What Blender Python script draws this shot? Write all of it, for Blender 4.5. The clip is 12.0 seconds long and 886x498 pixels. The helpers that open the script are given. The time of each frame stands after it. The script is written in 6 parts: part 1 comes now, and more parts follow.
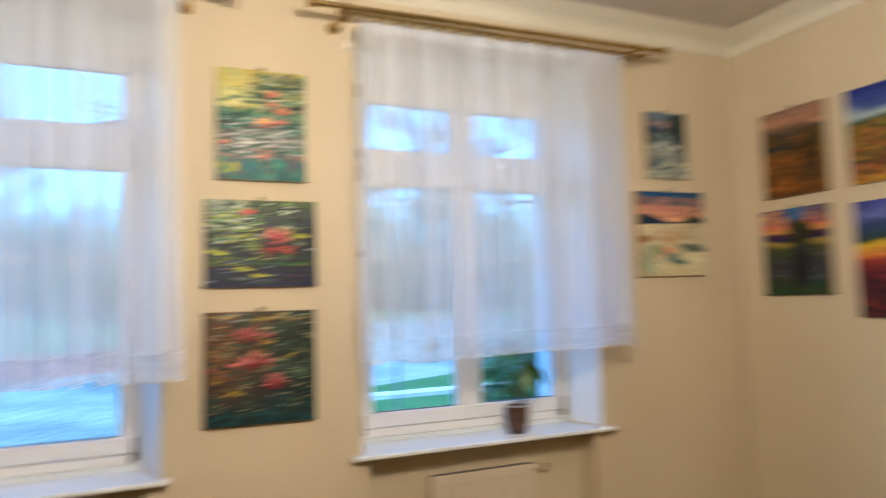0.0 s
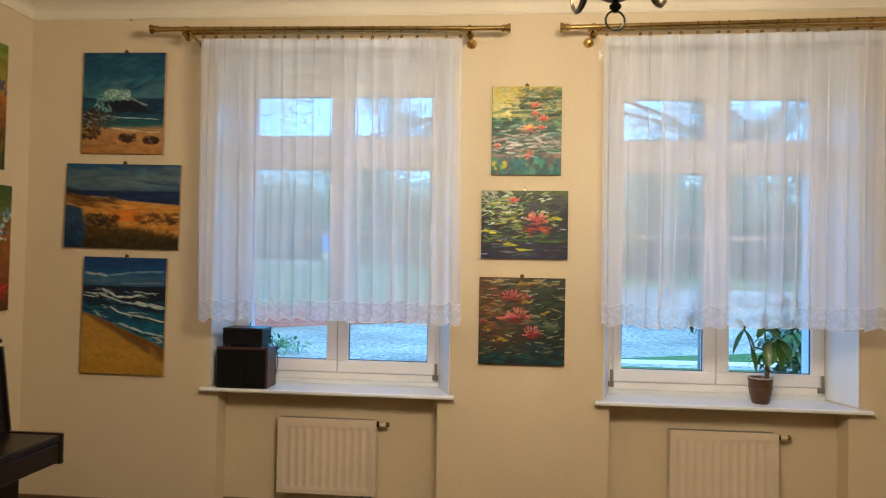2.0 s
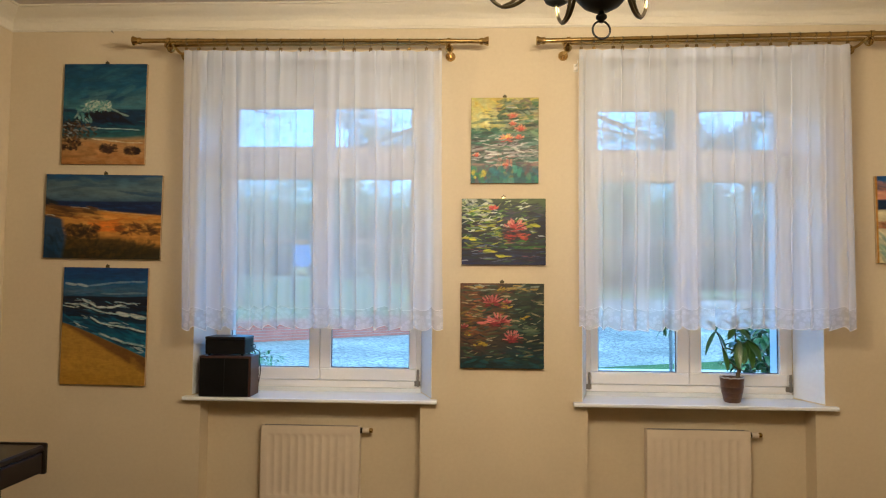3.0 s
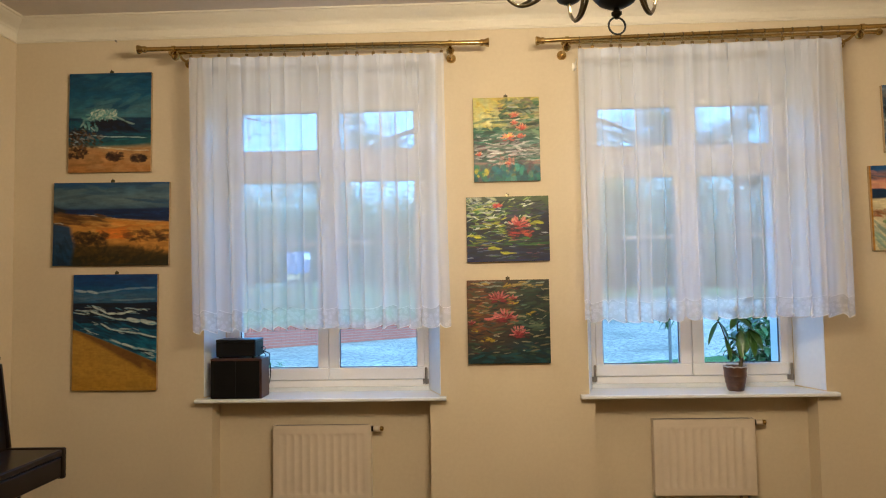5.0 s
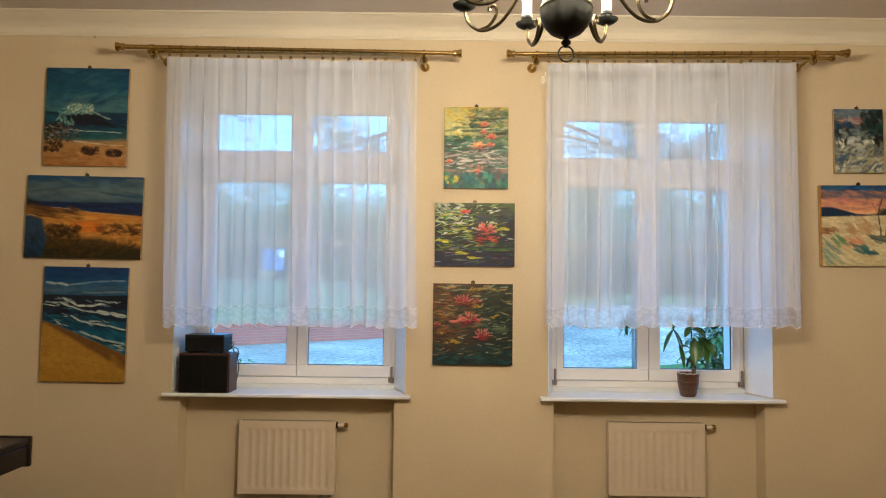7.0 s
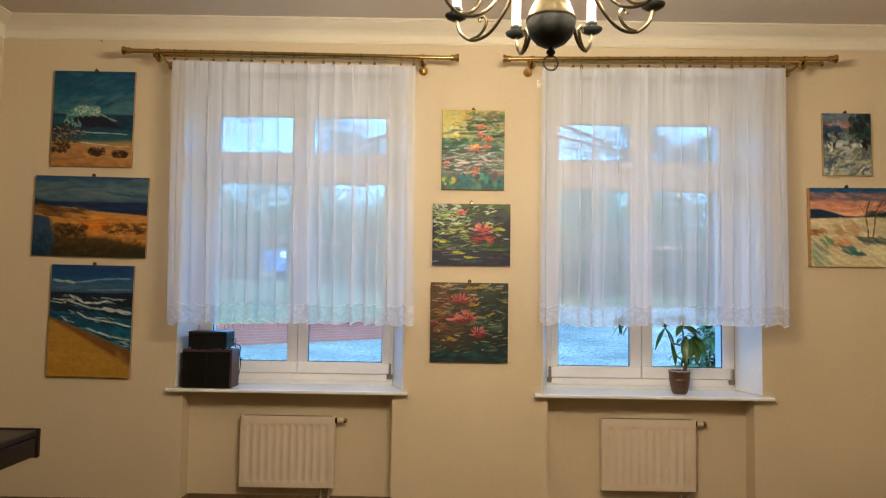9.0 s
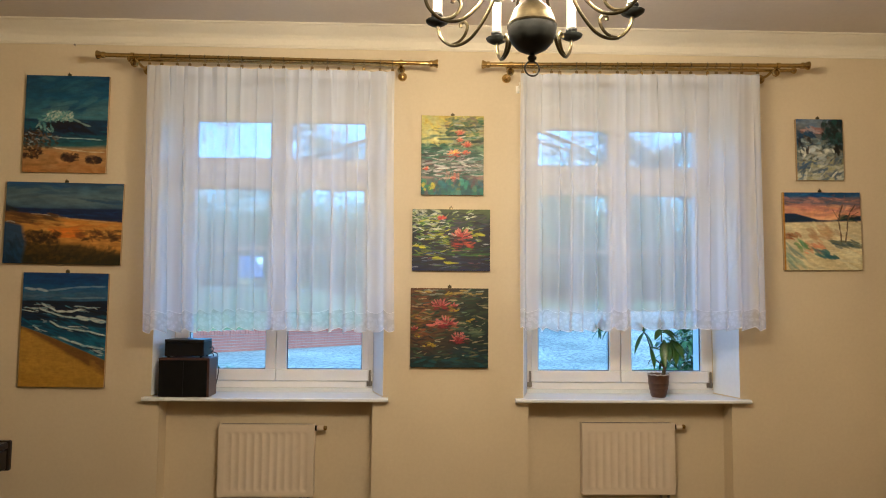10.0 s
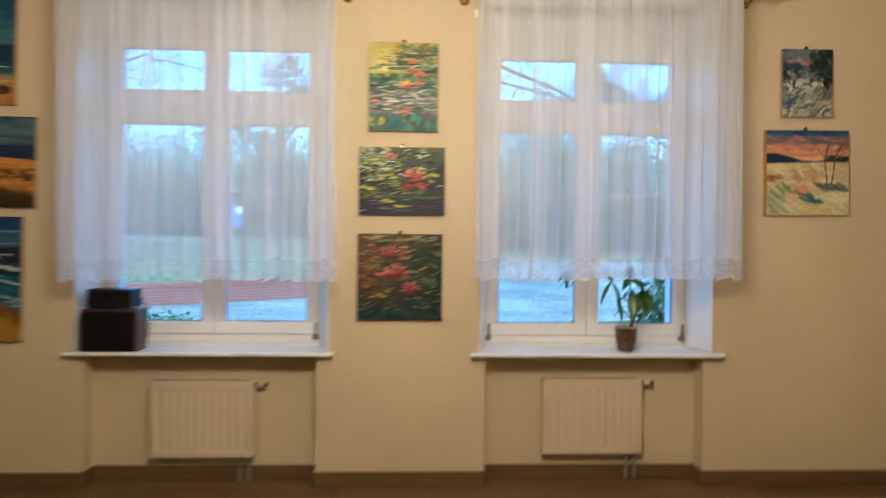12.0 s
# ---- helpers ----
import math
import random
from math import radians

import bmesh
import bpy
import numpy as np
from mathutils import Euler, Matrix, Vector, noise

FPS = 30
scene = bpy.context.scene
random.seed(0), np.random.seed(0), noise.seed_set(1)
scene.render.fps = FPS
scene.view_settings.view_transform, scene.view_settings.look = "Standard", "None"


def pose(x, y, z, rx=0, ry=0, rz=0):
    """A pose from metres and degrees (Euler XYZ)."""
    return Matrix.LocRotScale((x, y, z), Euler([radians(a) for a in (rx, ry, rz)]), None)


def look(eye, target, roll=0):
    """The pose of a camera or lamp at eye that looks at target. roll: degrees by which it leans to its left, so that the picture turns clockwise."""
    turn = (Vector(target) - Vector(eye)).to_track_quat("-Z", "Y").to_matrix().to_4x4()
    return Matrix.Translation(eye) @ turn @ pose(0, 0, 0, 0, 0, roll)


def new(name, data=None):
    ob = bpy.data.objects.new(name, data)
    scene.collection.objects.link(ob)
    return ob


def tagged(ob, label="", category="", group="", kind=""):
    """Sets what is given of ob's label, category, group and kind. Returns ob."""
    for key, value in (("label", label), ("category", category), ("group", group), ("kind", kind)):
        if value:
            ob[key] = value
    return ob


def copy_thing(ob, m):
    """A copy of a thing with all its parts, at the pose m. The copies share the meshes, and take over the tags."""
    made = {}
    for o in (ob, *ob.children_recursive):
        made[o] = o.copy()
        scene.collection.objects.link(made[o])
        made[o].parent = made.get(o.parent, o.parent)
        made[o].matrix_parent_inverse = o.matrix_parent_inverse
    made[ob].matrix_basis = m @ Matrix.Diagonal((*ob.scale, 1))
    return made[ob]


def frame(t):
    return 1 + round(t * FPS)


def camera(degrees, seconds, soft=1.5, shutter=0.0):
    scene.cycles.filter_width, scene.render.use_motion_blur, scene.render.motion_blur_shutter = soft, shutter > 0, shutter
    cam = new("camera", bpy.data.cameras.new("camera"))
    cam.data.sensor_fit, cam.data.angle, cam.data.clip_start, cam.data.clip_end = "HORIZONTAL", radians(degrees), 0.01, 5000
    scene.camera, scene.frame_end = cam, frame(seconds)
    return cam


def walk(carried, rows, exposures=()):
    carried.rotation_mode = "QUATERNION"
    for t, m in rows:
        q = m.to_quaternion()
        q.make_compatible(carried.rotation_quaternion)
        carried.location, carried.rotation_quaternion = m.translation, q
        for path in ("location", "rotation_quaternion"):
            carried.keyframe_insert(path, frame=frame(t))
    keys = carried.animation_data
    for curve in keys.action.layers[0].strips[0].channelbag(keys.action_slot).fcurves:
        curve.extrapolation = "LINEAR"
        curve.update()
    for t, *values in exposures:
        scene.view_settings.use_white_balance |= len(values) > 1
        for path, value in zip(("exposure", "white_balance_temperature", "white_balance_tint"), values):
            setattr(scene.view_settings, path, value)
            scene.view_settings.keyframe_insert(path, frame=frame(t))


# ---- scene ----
cam = camera(65.1, 12.0, soft=1.0, shutter=1.0)
PATH = [
    (0, (-0.344, -3.186, 1.467), (0.478, -1.37, 1.626), -1.6),
    (0.1, (-0.29, -3.223, 1.469), (0.404, -1.353, 1.615), -1.1),
    (0.2, (-0.236, -3.289, 1.474), (0.339, -1.378, 1.598), -0.5),
    (0.5, (-0.166, -3.28, 1.512), (0.186, -1.314, 1.617), 1.3),
    (1, (-0.029, -3.459, 1.479), (0.136, -1.471, 1.63), 1.0),
    (1.5, (0.056, -3.768, 1.531), (-0.015, -1.77, 1.578), 1.0),
    (2, (0.094, -4.009, 1.509), (-0.087, -2.018, 1.562), 1.1),
    (2.5, (0.054, -4.106, 1.455), (-0.101, -2.115, 1.554), 0.8),
    (3, (0.037, -4.096, 1.462), (-0.059, -2.1, 1.558), 0.5),
    (3.5, (0.019, -4.096, 1.459), (-0.06, -2.101, 1.571), 0.9),
    (5.3, (-0.046, -4.213, 1.425), (-0.118, -2.217, 1.528), -1.1),
    (5.5, (-0.035, -4.252, 1.446), (-0.109, -2.255, 1.543), -0.1),
    (6, (-0.007, -4.29, 1.433), (-0.08, -2.293, 1.523), 0.4),
    (6.5, (0.007, -4.306, 1.436), (-0.036, -2.309, 1.544), 1.0),
    (7, (0.01, -4.286, 1.431), (0.006, -2.289, 1.543), 0.7),
    (7.2, (0.025, -4.258, 1.452), (0.023, -2.261, 1.56), 0.7),
    (8.8, (0.031, -4.386, 1.412), (0.029, -2.389, 1.519), 0.8),
    (9, (0.038, -4.39, 1.415), (0.029, -2.393, 1.531), 0.9),
    (9.5, (0.032, -4.387, 1.42), (0.064, -2.391, 1.544), 0.8),
    (10, (0.027, -4.381, 1.417), (0.081, -2.386, 1.549), 0.5),
    (10.5, (0.033, -4.399, 1.418), (0.058, -2.404, 1.554), 0.7),
    (11, (0.031, -4.364, 1.4), (0.05, -2.369, 1.54), 0.8),
    (11.5, (0.094, -4.336, 1.389), (0.076, -2.336, 1.432), 0.2),
    (11.6, (0.104, -4.3, 1.384), (0.111, -2.3, 1.407), -0.2),
    (11.8, (0.168, -4.189, 1.369), (0.229, -2.19, 1.353), -0.2),
    (12, (0.262, -4.013, 1.389), (0.349, -2.015, 1.382), 0.6),
]
BALANCE = [(0, 3.4, 5420, 9), (0.5, 3.33, 5600, 9), (1.0, 3.21, 5800, 9), (1.6, 3.22, 5930, 9), (2.2, 3.27, 5990, 9), (11.5, 3.26, 5960, 9), (12, 3.25, 5880, 9)]
walk(cam, [(t, look(eye, target, roll)) for t, eye, target, roll in PATH], BALANCE)

SKY, LAMP, LAMP_COLOUR, SHEER = 0.118, 109.0, (1.0, 0.77, 0.512), 0.60

# ---- daylight outside, dusk under an overcast sky ----
world = bpy.data.worlds.new("sky")
scene.world = world
world.use_nodes = True
wn = world.node_tree
sky = wn.nodes.new("ShaderNodeTexSky")
sky.sky_type, sky.sun_disc = "NISHITA", False
sky.sun_elevation, sky.sun_rotation = radians(55), radians(180)
sky.dust_density, sky.ozone_density = 4.0, 1.5
veil = wn.nodes.new("ShaderNodeMixRGB")
veil.blend_type, veil.inputs["Fac"].default_value = "MULTIPLY", 1.0
veil.inputs["Color2"].default_value = (0.33, 0.69, 0.98, 1)
wn.links.new(sky.outputs["Color"], veil.inputs["Color1"])
wn.links.new(veil.outputs["Color"], wn.nodes["Background"].inputs["Color"])
wn.nodes["Background"].inputs["Strength"].default_value = SKY
sun = new("sun", bpy.data.lights.new("sun", "SUN"))
sun.data.energy, sun.data.angle, sun.data.color = 0.06, radians(25), (0.85, 0.95, 1.0)
sun.matrix_world = look((0, -60, 86), (0, 0, 0))


# ---- materials ----
def nodes_of(name):
    m = bpy.data.materials.new(name)
    m.use_nodes = True
    nt = m.node_tree
    return m, nt, nt.nodes["Principled BSDF"]


def noise_node(nt, scale, detail=4.0, stretch=(1, 1, 1), rough=0.6):
    pos = nt.nodes.new("ShaderNodeNewGeometry")
    mp = nt.nodes.new("ShaderNodeMapping")
    mp.inputs["Scale"].default_value = stretch
    nz = nt.nodes.new("ShaderNodeTexNoise")
    nz.inputs["Scale"].default_value, nz.inputs["Detail"].default_value = scale, detail
    nz.inputs["Roughness"].default_value = rough
    nt.links.new(pos.outputs["Position"], mp.inputs["Vector"])
    nt.links.new(mp.outputs["Vector"], nz.inputs["Vector"])
    return nz


def ramp(nt, src, stops):
    r = nt.nodes.new("ShaderNodeValToRGB")
    el = r.color_ramp.elements
    el[0].position, el[0].color = stops[0][0], (*stops[0][1], 1)
    el[1].position, el[1].color = stops[-1][0], (*stops[-1][1], 1)
    for p, c in stops[1:-1]:
        e = el.new(p)
        e.color = (*c, 1)
    nt.links.new(src, r.inputs["Fac"])
    return r


def surface(name, dark, light, rough=0.5, metal=0.0, scale=3.0, stretch=(1, 1, 1), fine=60.0, bump=0.15, depth=0.002, spec=0.5, lone=0.0):
    """Two-scale mottled surface between two colours with a fine relief; lone: how far single pieces differ."""
    m, nt, b = nodes_of(name)
    big, small = noise_node(nt, scale, 3, stretch), noise_node(nt, fine, 4, stretch)
    mix = nt.nodes.new("ShaderNodeMath")
    mix.operation = "MULTIPLY_ADD"
    mix.inputs[1].default_value = 0.45
    nt.links.new(small.outputs["Fac"], mix.inputs[0])
    half = nt.nodes.new("ShaderNodeMath")
    half.operation = "MULTIPLY"
    half.inputs[1].default_value = 0.55
    nt.links.new(big.outputs["Fac"], half.inputs[0])
    nt.links.new(half.outputs[0], mix.inputs[2])
    last = mix.outputs[0]
    if lone:
        info = nt.nodes.new("ShaderNodeObjectInfo")
        add = nt.nodes.new("ShaderNodeMath")
        add.operation = "MULTIPLY_ADD"
        add.inputs[1].default_value = lone
        nt.links.new(info.outputs["Random"], add.inputs[0])
        nt.links.new(last, add.inputs[2])
        sub = nt.nodes.new("ShaderNodeMath")
        sub.operation = "SUBTRACT"
        sub.inputs[1].default_value = lone / 2
        nt.links.new(add.outputs[0], sub.inputs[0])
        last = sub.outputs[0]
    r = ramp(nt, last, [(0.3, dark), (0.7, light)])
    nt.links.new(r.outputs["Color"], b.inputs["Base Color"])
    b.inputs["Roughness"].default_value, b.inputs["Metallic"].default_value = rough, metal
    b.inputs["Specular IOR Level"].default_value = spec
    if bump:
        bp = nt.nodes.new("ShaderNodeBump")
        bp.inputs["Strength"].default_value, bp.inputs["Distance"].default_value = bump, depth
        nt.links.new(small.outputs["Fac"], bp.inputs["Height"])
        nt.links.new(bp.outputs["Normal"], b.inputs["Normal"])
    return m


PLASTER = surface("cream_plaster", (0.58, 0.495, 0.345), (0.64, 0.555, 0.395), 0.85, scale=1.3, fine=45, bump=0.12, depth=0.002, spec=0.2)
CEILING = surface("ceiling_paint", (0.545, 0.505, 0.455), (0.61, 0.57, 0.515), 0.9, scale=1.0, fine=40, bump=0.1, spec=0.2)
CORNICE = surface("cornice_paint", (0.66, 0.625, 0.52), (0.73, 0.695, 0.58), 0.7, scale=2, fine=60, bump=0.08, spec=0.3)
REVEAL = surface("white_sill_paint", (0.71, 0.755, 0.785), (0.785, 0.825, 0.85), 0.25, scale=2, fine=30, bump=0.03, spec=0.5)
PVC = surface("white_window_frame", (0.80, 0.80, 0.79), (0.86, 0.86, 0.85), 0.35, scale=3, fine=80, bump=0.04)
GASKET = surface("grey_gasket", (0.10, 0.10, 0.11), (0.16, 0.16, 0.17), 0.6, bump=0)
HINGE = surface("grey_hinge_cap", (0.15, 0.135, 0.12), (0.24, 0.215, 0.19), 0.45, bump=0.05)
RADIATOR = surface("radiator_enamel", (0.59, 0.515, 0.405), (0.66, 0.58, 0.46), 0.35, scale=3, fine=30, bump=0.03)
GRILLE = surface("radiator_grille", (0.20, 0.19, 0.18), (0.30, 0.29, 0.27), 0.5, bump=0)
BRASS = surface("polished_brass", (0.38, 0.25, 0.08), (0.54, 0.38, 0.145), 0.22, 1.0, scale=6, fine=50, bump=0.04)
OLDBRASS = surface("aged_brass", (0.055, 0.046, 0.027), (0.13, 0.108, 0.062), 0.3, 1.0, scale=12, fine=60, bump=0.08)
DULLBRASS = surface("dull_brass", (0.16, 0.105, 0.045), (0.30, 0.205, 0.09), 0.4, 1.0, scale=12, fine=60, bump=0.08)
IRON = surface("dark_metal", (0.009, 0.011, 0.011), (0.021, 0.024, 0.023), 0.5, 0.0, scale=12, fine=90, bump=0.08, spec=0.25)
CANDLE = surface("ivory_candle_sleeve", (0.84, 0.80, 0.70), (0.9, 0.87, 0.78), 0.5, bump=0.03)
BLACK = surface("black_plastic", (0.003, 0.003, 0.004), (0.008, 0.008, 0.009), 0.5, scale=8, fine=150, bump=0.1, spec=0.3)
LIDGREY = surface("charcoal_lid", (0.010, 0.010, 0.011), (0.018, 0.018, 0.019), 0.4, scale=8, fine=150, bump=0.08)
CLOTH = surface("black_speaker_cloth", (0.003, 0.003, 0.003), (0.008, 0.007, 0.007), 0.9, scale=8, fine=400, bump=0.3, spec=0.2)
VENEER = surface("brown_veneer", (0.034, 0.014, 0.009), (0.085, 0.034, 0.022), 0.4, scale=2, stretch=(1, 1, 9), fine=25, bump=0.08)
PIANO = surface("dark_piano_lacquer", (0.006, 0.004, 0.003), (0.015, 0.009, 0.006), 0.32, scale=1.5, stretch=(6, 1, 6), fine=18, bump=0.03, spec=0.3)
OAK = surface("oak_laminate", (0.10, 0.058, 0.024), (0.19, 0.112, 0.048), 0.42, scale=1.2, stretch=(1.2, 14, 14), fine=9, bump=0.08, lone=0.25)
SKIRT = surface("oak_skirting", (0.105, 0.062, 0.026), (0.175, 0.105, 0.046), 0.45, scale=1.2, stretch=(1.5, 1.5, 16), fine=9, bump=0.06)
POT = surface("brown_ceramic", (0.05, 0.024, 0.014), (0.12, 0.058, 0.033), 0.3, scale=9, fine=60, bump=0.2)
SOIL = surface("potting_soil", (0.012, 0.008, 0.005), (0.04, 0.026, 0.017), 0.95, scale=40, fine=160, bump=0.6)
LEAF = surface("plant_leaf", (0.024, 0.08, 0.014), (0.07, 0.175, 0.032), 0.35, scale=14, fine=60, bump=0.15)
STEM = surface("plant_stem", (0.05, 0.035, 0.018), (0.10, 0.075, 0.035), 0.7, scale=20, fine=90, bump=0.2)
RAWEDGE = surface("canvas_edge", (0.28, 0.19, 0.09), (0.42, 0.30, 0.16), 0.8, scale=12, fine=300, bump=0.25)
BARK = surface("bark", (0.035, 0.028, 0.022), (0.10, 0.08, 0.062), 0.9, scale=3, stretch=(3, 3, 0.6), fine=25, bump=0.5, depth=0.02)
FOLIAGE = surface("tree_foliage", (0.115, 0.165, 0.085), (0.23, 0.28, 0.15), 0.6, scale=0.7, fine=6, bump=0)
LEAFLIGHT = FOLIAGE.node_tree
thin, share = LEAFLIGHT.nodes.new("ShaderNodeBsdfTranslucent"), LEAFLIGHT.nodes.new("ShaderNodeMixShader")
share.inputs["Fac"].default_value = 0.5
LEAFLIGHT.links.new(LEAFLIGHT.nodes["Color Ramp"].outputs["Color"], thin.inputs["Color"])
LEAFLIGHT.links.new(LEAFLIGHT.nodes["Principled BSDF"].outputs[0], share.inputs[1])
LEAFLIGHT.links.new(thin.outputs[0], share.inputs[2])
LEAFLIGHT.links.new(share.outputs[0], LEAFLIGHT.nodes["Material Output"].inputs["Surface"])
SHRUB = surface("shrub_foliage", (0.028, 0.085, 0.02), (0.075, 0.17, 0.045), 0.4, scale=2.5, fine=20, bump=0)
GRASS = surface("grass", (0.052, 0.08, 0.028), (0.135, 0.15, 0.052), 0.85, scale=0.35, fine=12, bump=0.5, depth=0.03)
LAWN = surface("yard_grass", (0.028, 0.062, 0.02), (0.07, 0.12, 0.036), 0.9, scale=0.6, fine=14, bump=0.5, depth=0.03, spec=0.15)
BRICK = surface("red_brick", (0.27, 0.072, 0.05), (0.43, 0.14, 0.10), 0.85, scale=2.5, fine=20, bump=0.3, depth=0.004)
MORTAR = surface("mortar", (0.20, 0.17, 0.15), (0.30, 0.26, 0.24), 0.9, scale=3, fine=30, bump=0.2)
KERB = surface("concrete_kerb", (0.34, 0.33, 0.31), (0.48, 0.47, 0.45), 0.85, scale=2, fine=30, bump=0.2)
BLUE = surface("blue_sign_paint", (0.045, 0.125, 0.26), (0.07, 0.16, 0.31), 0.5, scale=2, fine=12, bump=0.1)
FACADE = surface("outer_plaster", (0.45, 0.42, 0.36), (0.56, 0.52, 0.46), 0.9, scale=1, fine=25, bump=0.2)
WHITE = surface("white_paint", (0.74, 0.74, 0.73), (0.84, 0.84, 0.83), 0.5, scale=4, fine=30, bump=0.05)


def cobble_material():
    m, nt, b = nodes_of("pale_cobbles")
    pos = nt.nodes.new("ShaderNodeNewGeometry")
    vor = nt.nodes.new("ShaderNodeTexVoronoi")
    vor.feature = "DISTANCE_TO_EDGE"
    vor.inputs["Scale"].default_value = 6.0
    nt.links.new(pos.outputs["Position"], vor.inputs["Vector"])
    big = noise_node(nt, 0.35, 5)
    joint = ramp(nt, vor.outputs["Distance"], [(0.0, (0.22, 0.22, 0.22)), (0.07, (0.65, 0.65, 0.65)), (0.18, (1, 1, 1))])
    tone = ramp(nt, big.outputs["Fac"], [(0.35, (0.165, 0.15, 0.13)), (0.5, (0.26, 0.235, 0.2)), (0.65, (0.37, 0.335, 0.285))])
    mul = nt.nodes.new("ShaderNodeMixRGB")
    mul.blend_type, mul.inputs["Fac"].default_value = "MULTIPLY", 1.0
    nt.links.new(tone.outputs["Color"], mul.inputs["Color1"])
    nt.links.new(joint.outputs["Color"], mul.inputs["Color2"])
    nt.links.new(mul.outputs["Color"], b.inputs["Base Color"])
    b.inputs["Roughness"].default_value = 0.6
    bp = nt.nodes.new("ShaderNodeBump")
    bp.inputs["Strength"].default_value, bp.inputs["Distance"].default_value = 0.8, 0.02
    nt.links.new(joint.outputs["Color"], bp.inputs["Height"])
    nt.links.new(bp.outputs["Normal"], b.inputs["Normal"])
    return m


COBBLES = cobble_material()


def glass_material():
    m, nt, b = nodes_of("window_glass")
    nt.nodes.remove(b)
    clear, gloss = nt.nodes.new("ShaderNodeBsdfTransparent"), nt.nodes.new("ShaderNodeBsdfGlossy")
    clear.inputs["Color"].default_value = (0.93, 0.95, 0.95, 1)
    gloss.inputs["Roughness"].default_value = 0.02
    fres, mix = nt.nodes.new("ShaderNodeFresnel"), nt.nodes.new("ShaderNodeMixShader")
    fres.inputs["IOR"].default_value = 1.45
    nt.links.new(fres.outputs["Fac"], mix.inputs["Fac"])
    nt.links.new(clear.outputs[0], mix.inputs[1])
    nt.links.new(gloss.outputs[0], mix.inputs[2])
    nt.links.new(mix.outputs[0], nt.nodes["Material Output"].inputs["Surface"])
    return m


GLASS = glass_material()


def sheer_material(name, lace):
    """White net: light passes between the threads, and the threads scatter it to both sides."""
    m, nt, b = nodes_of(name)
    nt.nodes.remove(b)
    clear = nt.nodes.new("ShaderNodeBsdfTransparent")
    front, back = nt.nodes.new("ShaderNodeBsdfDiffuse"), nt.nodes.new("ShaderNodeBsdfTranslucent")
    front.inputs["Color"].default_value = back.inputs["Color"].default_value = (0.835, 0.885, 0.975, 1)
    cloth, mix = nt.nodes.new("ShaderNodeMixShader"), nt.nodes.new("ShaderNodeMixShader")
    cloth.inputs["Fac"].default_value = 0.53
    nt.links.new(front.outputs[0], cloth.inputs[1])
    nt.links.new(back.outputs[0], cloth.inputs[2])
    threads = noise_node(nt, 9, 2, (1, 0.3, 0.02))
    if lace:
        vor = nt.nodes.new("ShaderNodeTexVoronoi")
        vor.inputs["Scale"].default_value = 42
        pos = nt.nodes.new("ShaderNodeNewGeometry")
        flat = nt.nodes.new("ShaderNodeMapping")
        flat.inputs["Scale"].default_value = (1, 0.1, 1)
        nt.links.new(pos.outputs["Position"], flat.inputs["Vector"])
        nt.links.new(flat.outputs["Vector"], vor.inputs["Vector"])
        dens = ramp(nt, vor.outputs["Distance"], [(0.1, (0.68,) * 3), (0.24, (0.54,) * 3), (0.36, (0.63,) * 3), (0.6, (0.52,) * 3)])
    else:
        dens = ramp(nt, threads.outputs["Fac"], [(0.34, (SHEER - 0.09,) * 3), (0.5, (SHEER,) * 3), (0.66, (SHEER + 0.16,) * 3)])
    nt.links.new(dens.outputs["Color"], mix.inputs["Fac"])
    nt.links.new(clear.outputs[0], mix.inputs[1])
    nt.links.new(cloth.outputs[0], mix.inputs[2])
    nt.links.new(mix.outputs[0], nt.nodes["Material Output"].inputs["Surface"])
    return m


NET, LACE = sheer_material("sheer_net", False), sheer_material("lace_border", True)
THREAD = surface("white_thread", (0.68, 0.70, 0.74), (0.76, 0.78, 0.82), 0.8, bump=0)


def glow_material():
    m, nt, b = nodes_of("lit_bulb")
    b.inputs["Base Color"].default_value = (0.9, 0.85, 0.75, 1)
    b.inputs["Emission Color"].default_value = (*LAMP_COLOUR, 1)
    b.inputs["Emission Strength"].default_value = LAMP
    return m


GLOW = glow_material()


def oil_paint():
    m, nt, b = nodes_of("oil_paint")
    at = nt.nodes.new("ShaderNodeAttribute")
    at.attribute_name = "pigment"
    weave = noise_node(nt, 500, 2)
    bp = nt.nodes.new("ShaderNodeBump")
    bp.inputs["Strength"].default_value, bp.inputs["Distance"].default_value = 0.15, 0.001
    nt.links.new(weave.outputs["Fac"], bp.inputs["Height"])
    nt.links.new(bp.outputs["Normal"], b.inputs["Normal"])
    nt.links.new(at.outputs["Color"], b.inputs["Base Color"])
    b.inputs["Roughness"].default_value, b.inputs["Specular IOR Level"].default_value = 0.5, 0.35
    return m


OIL = oil_paint()


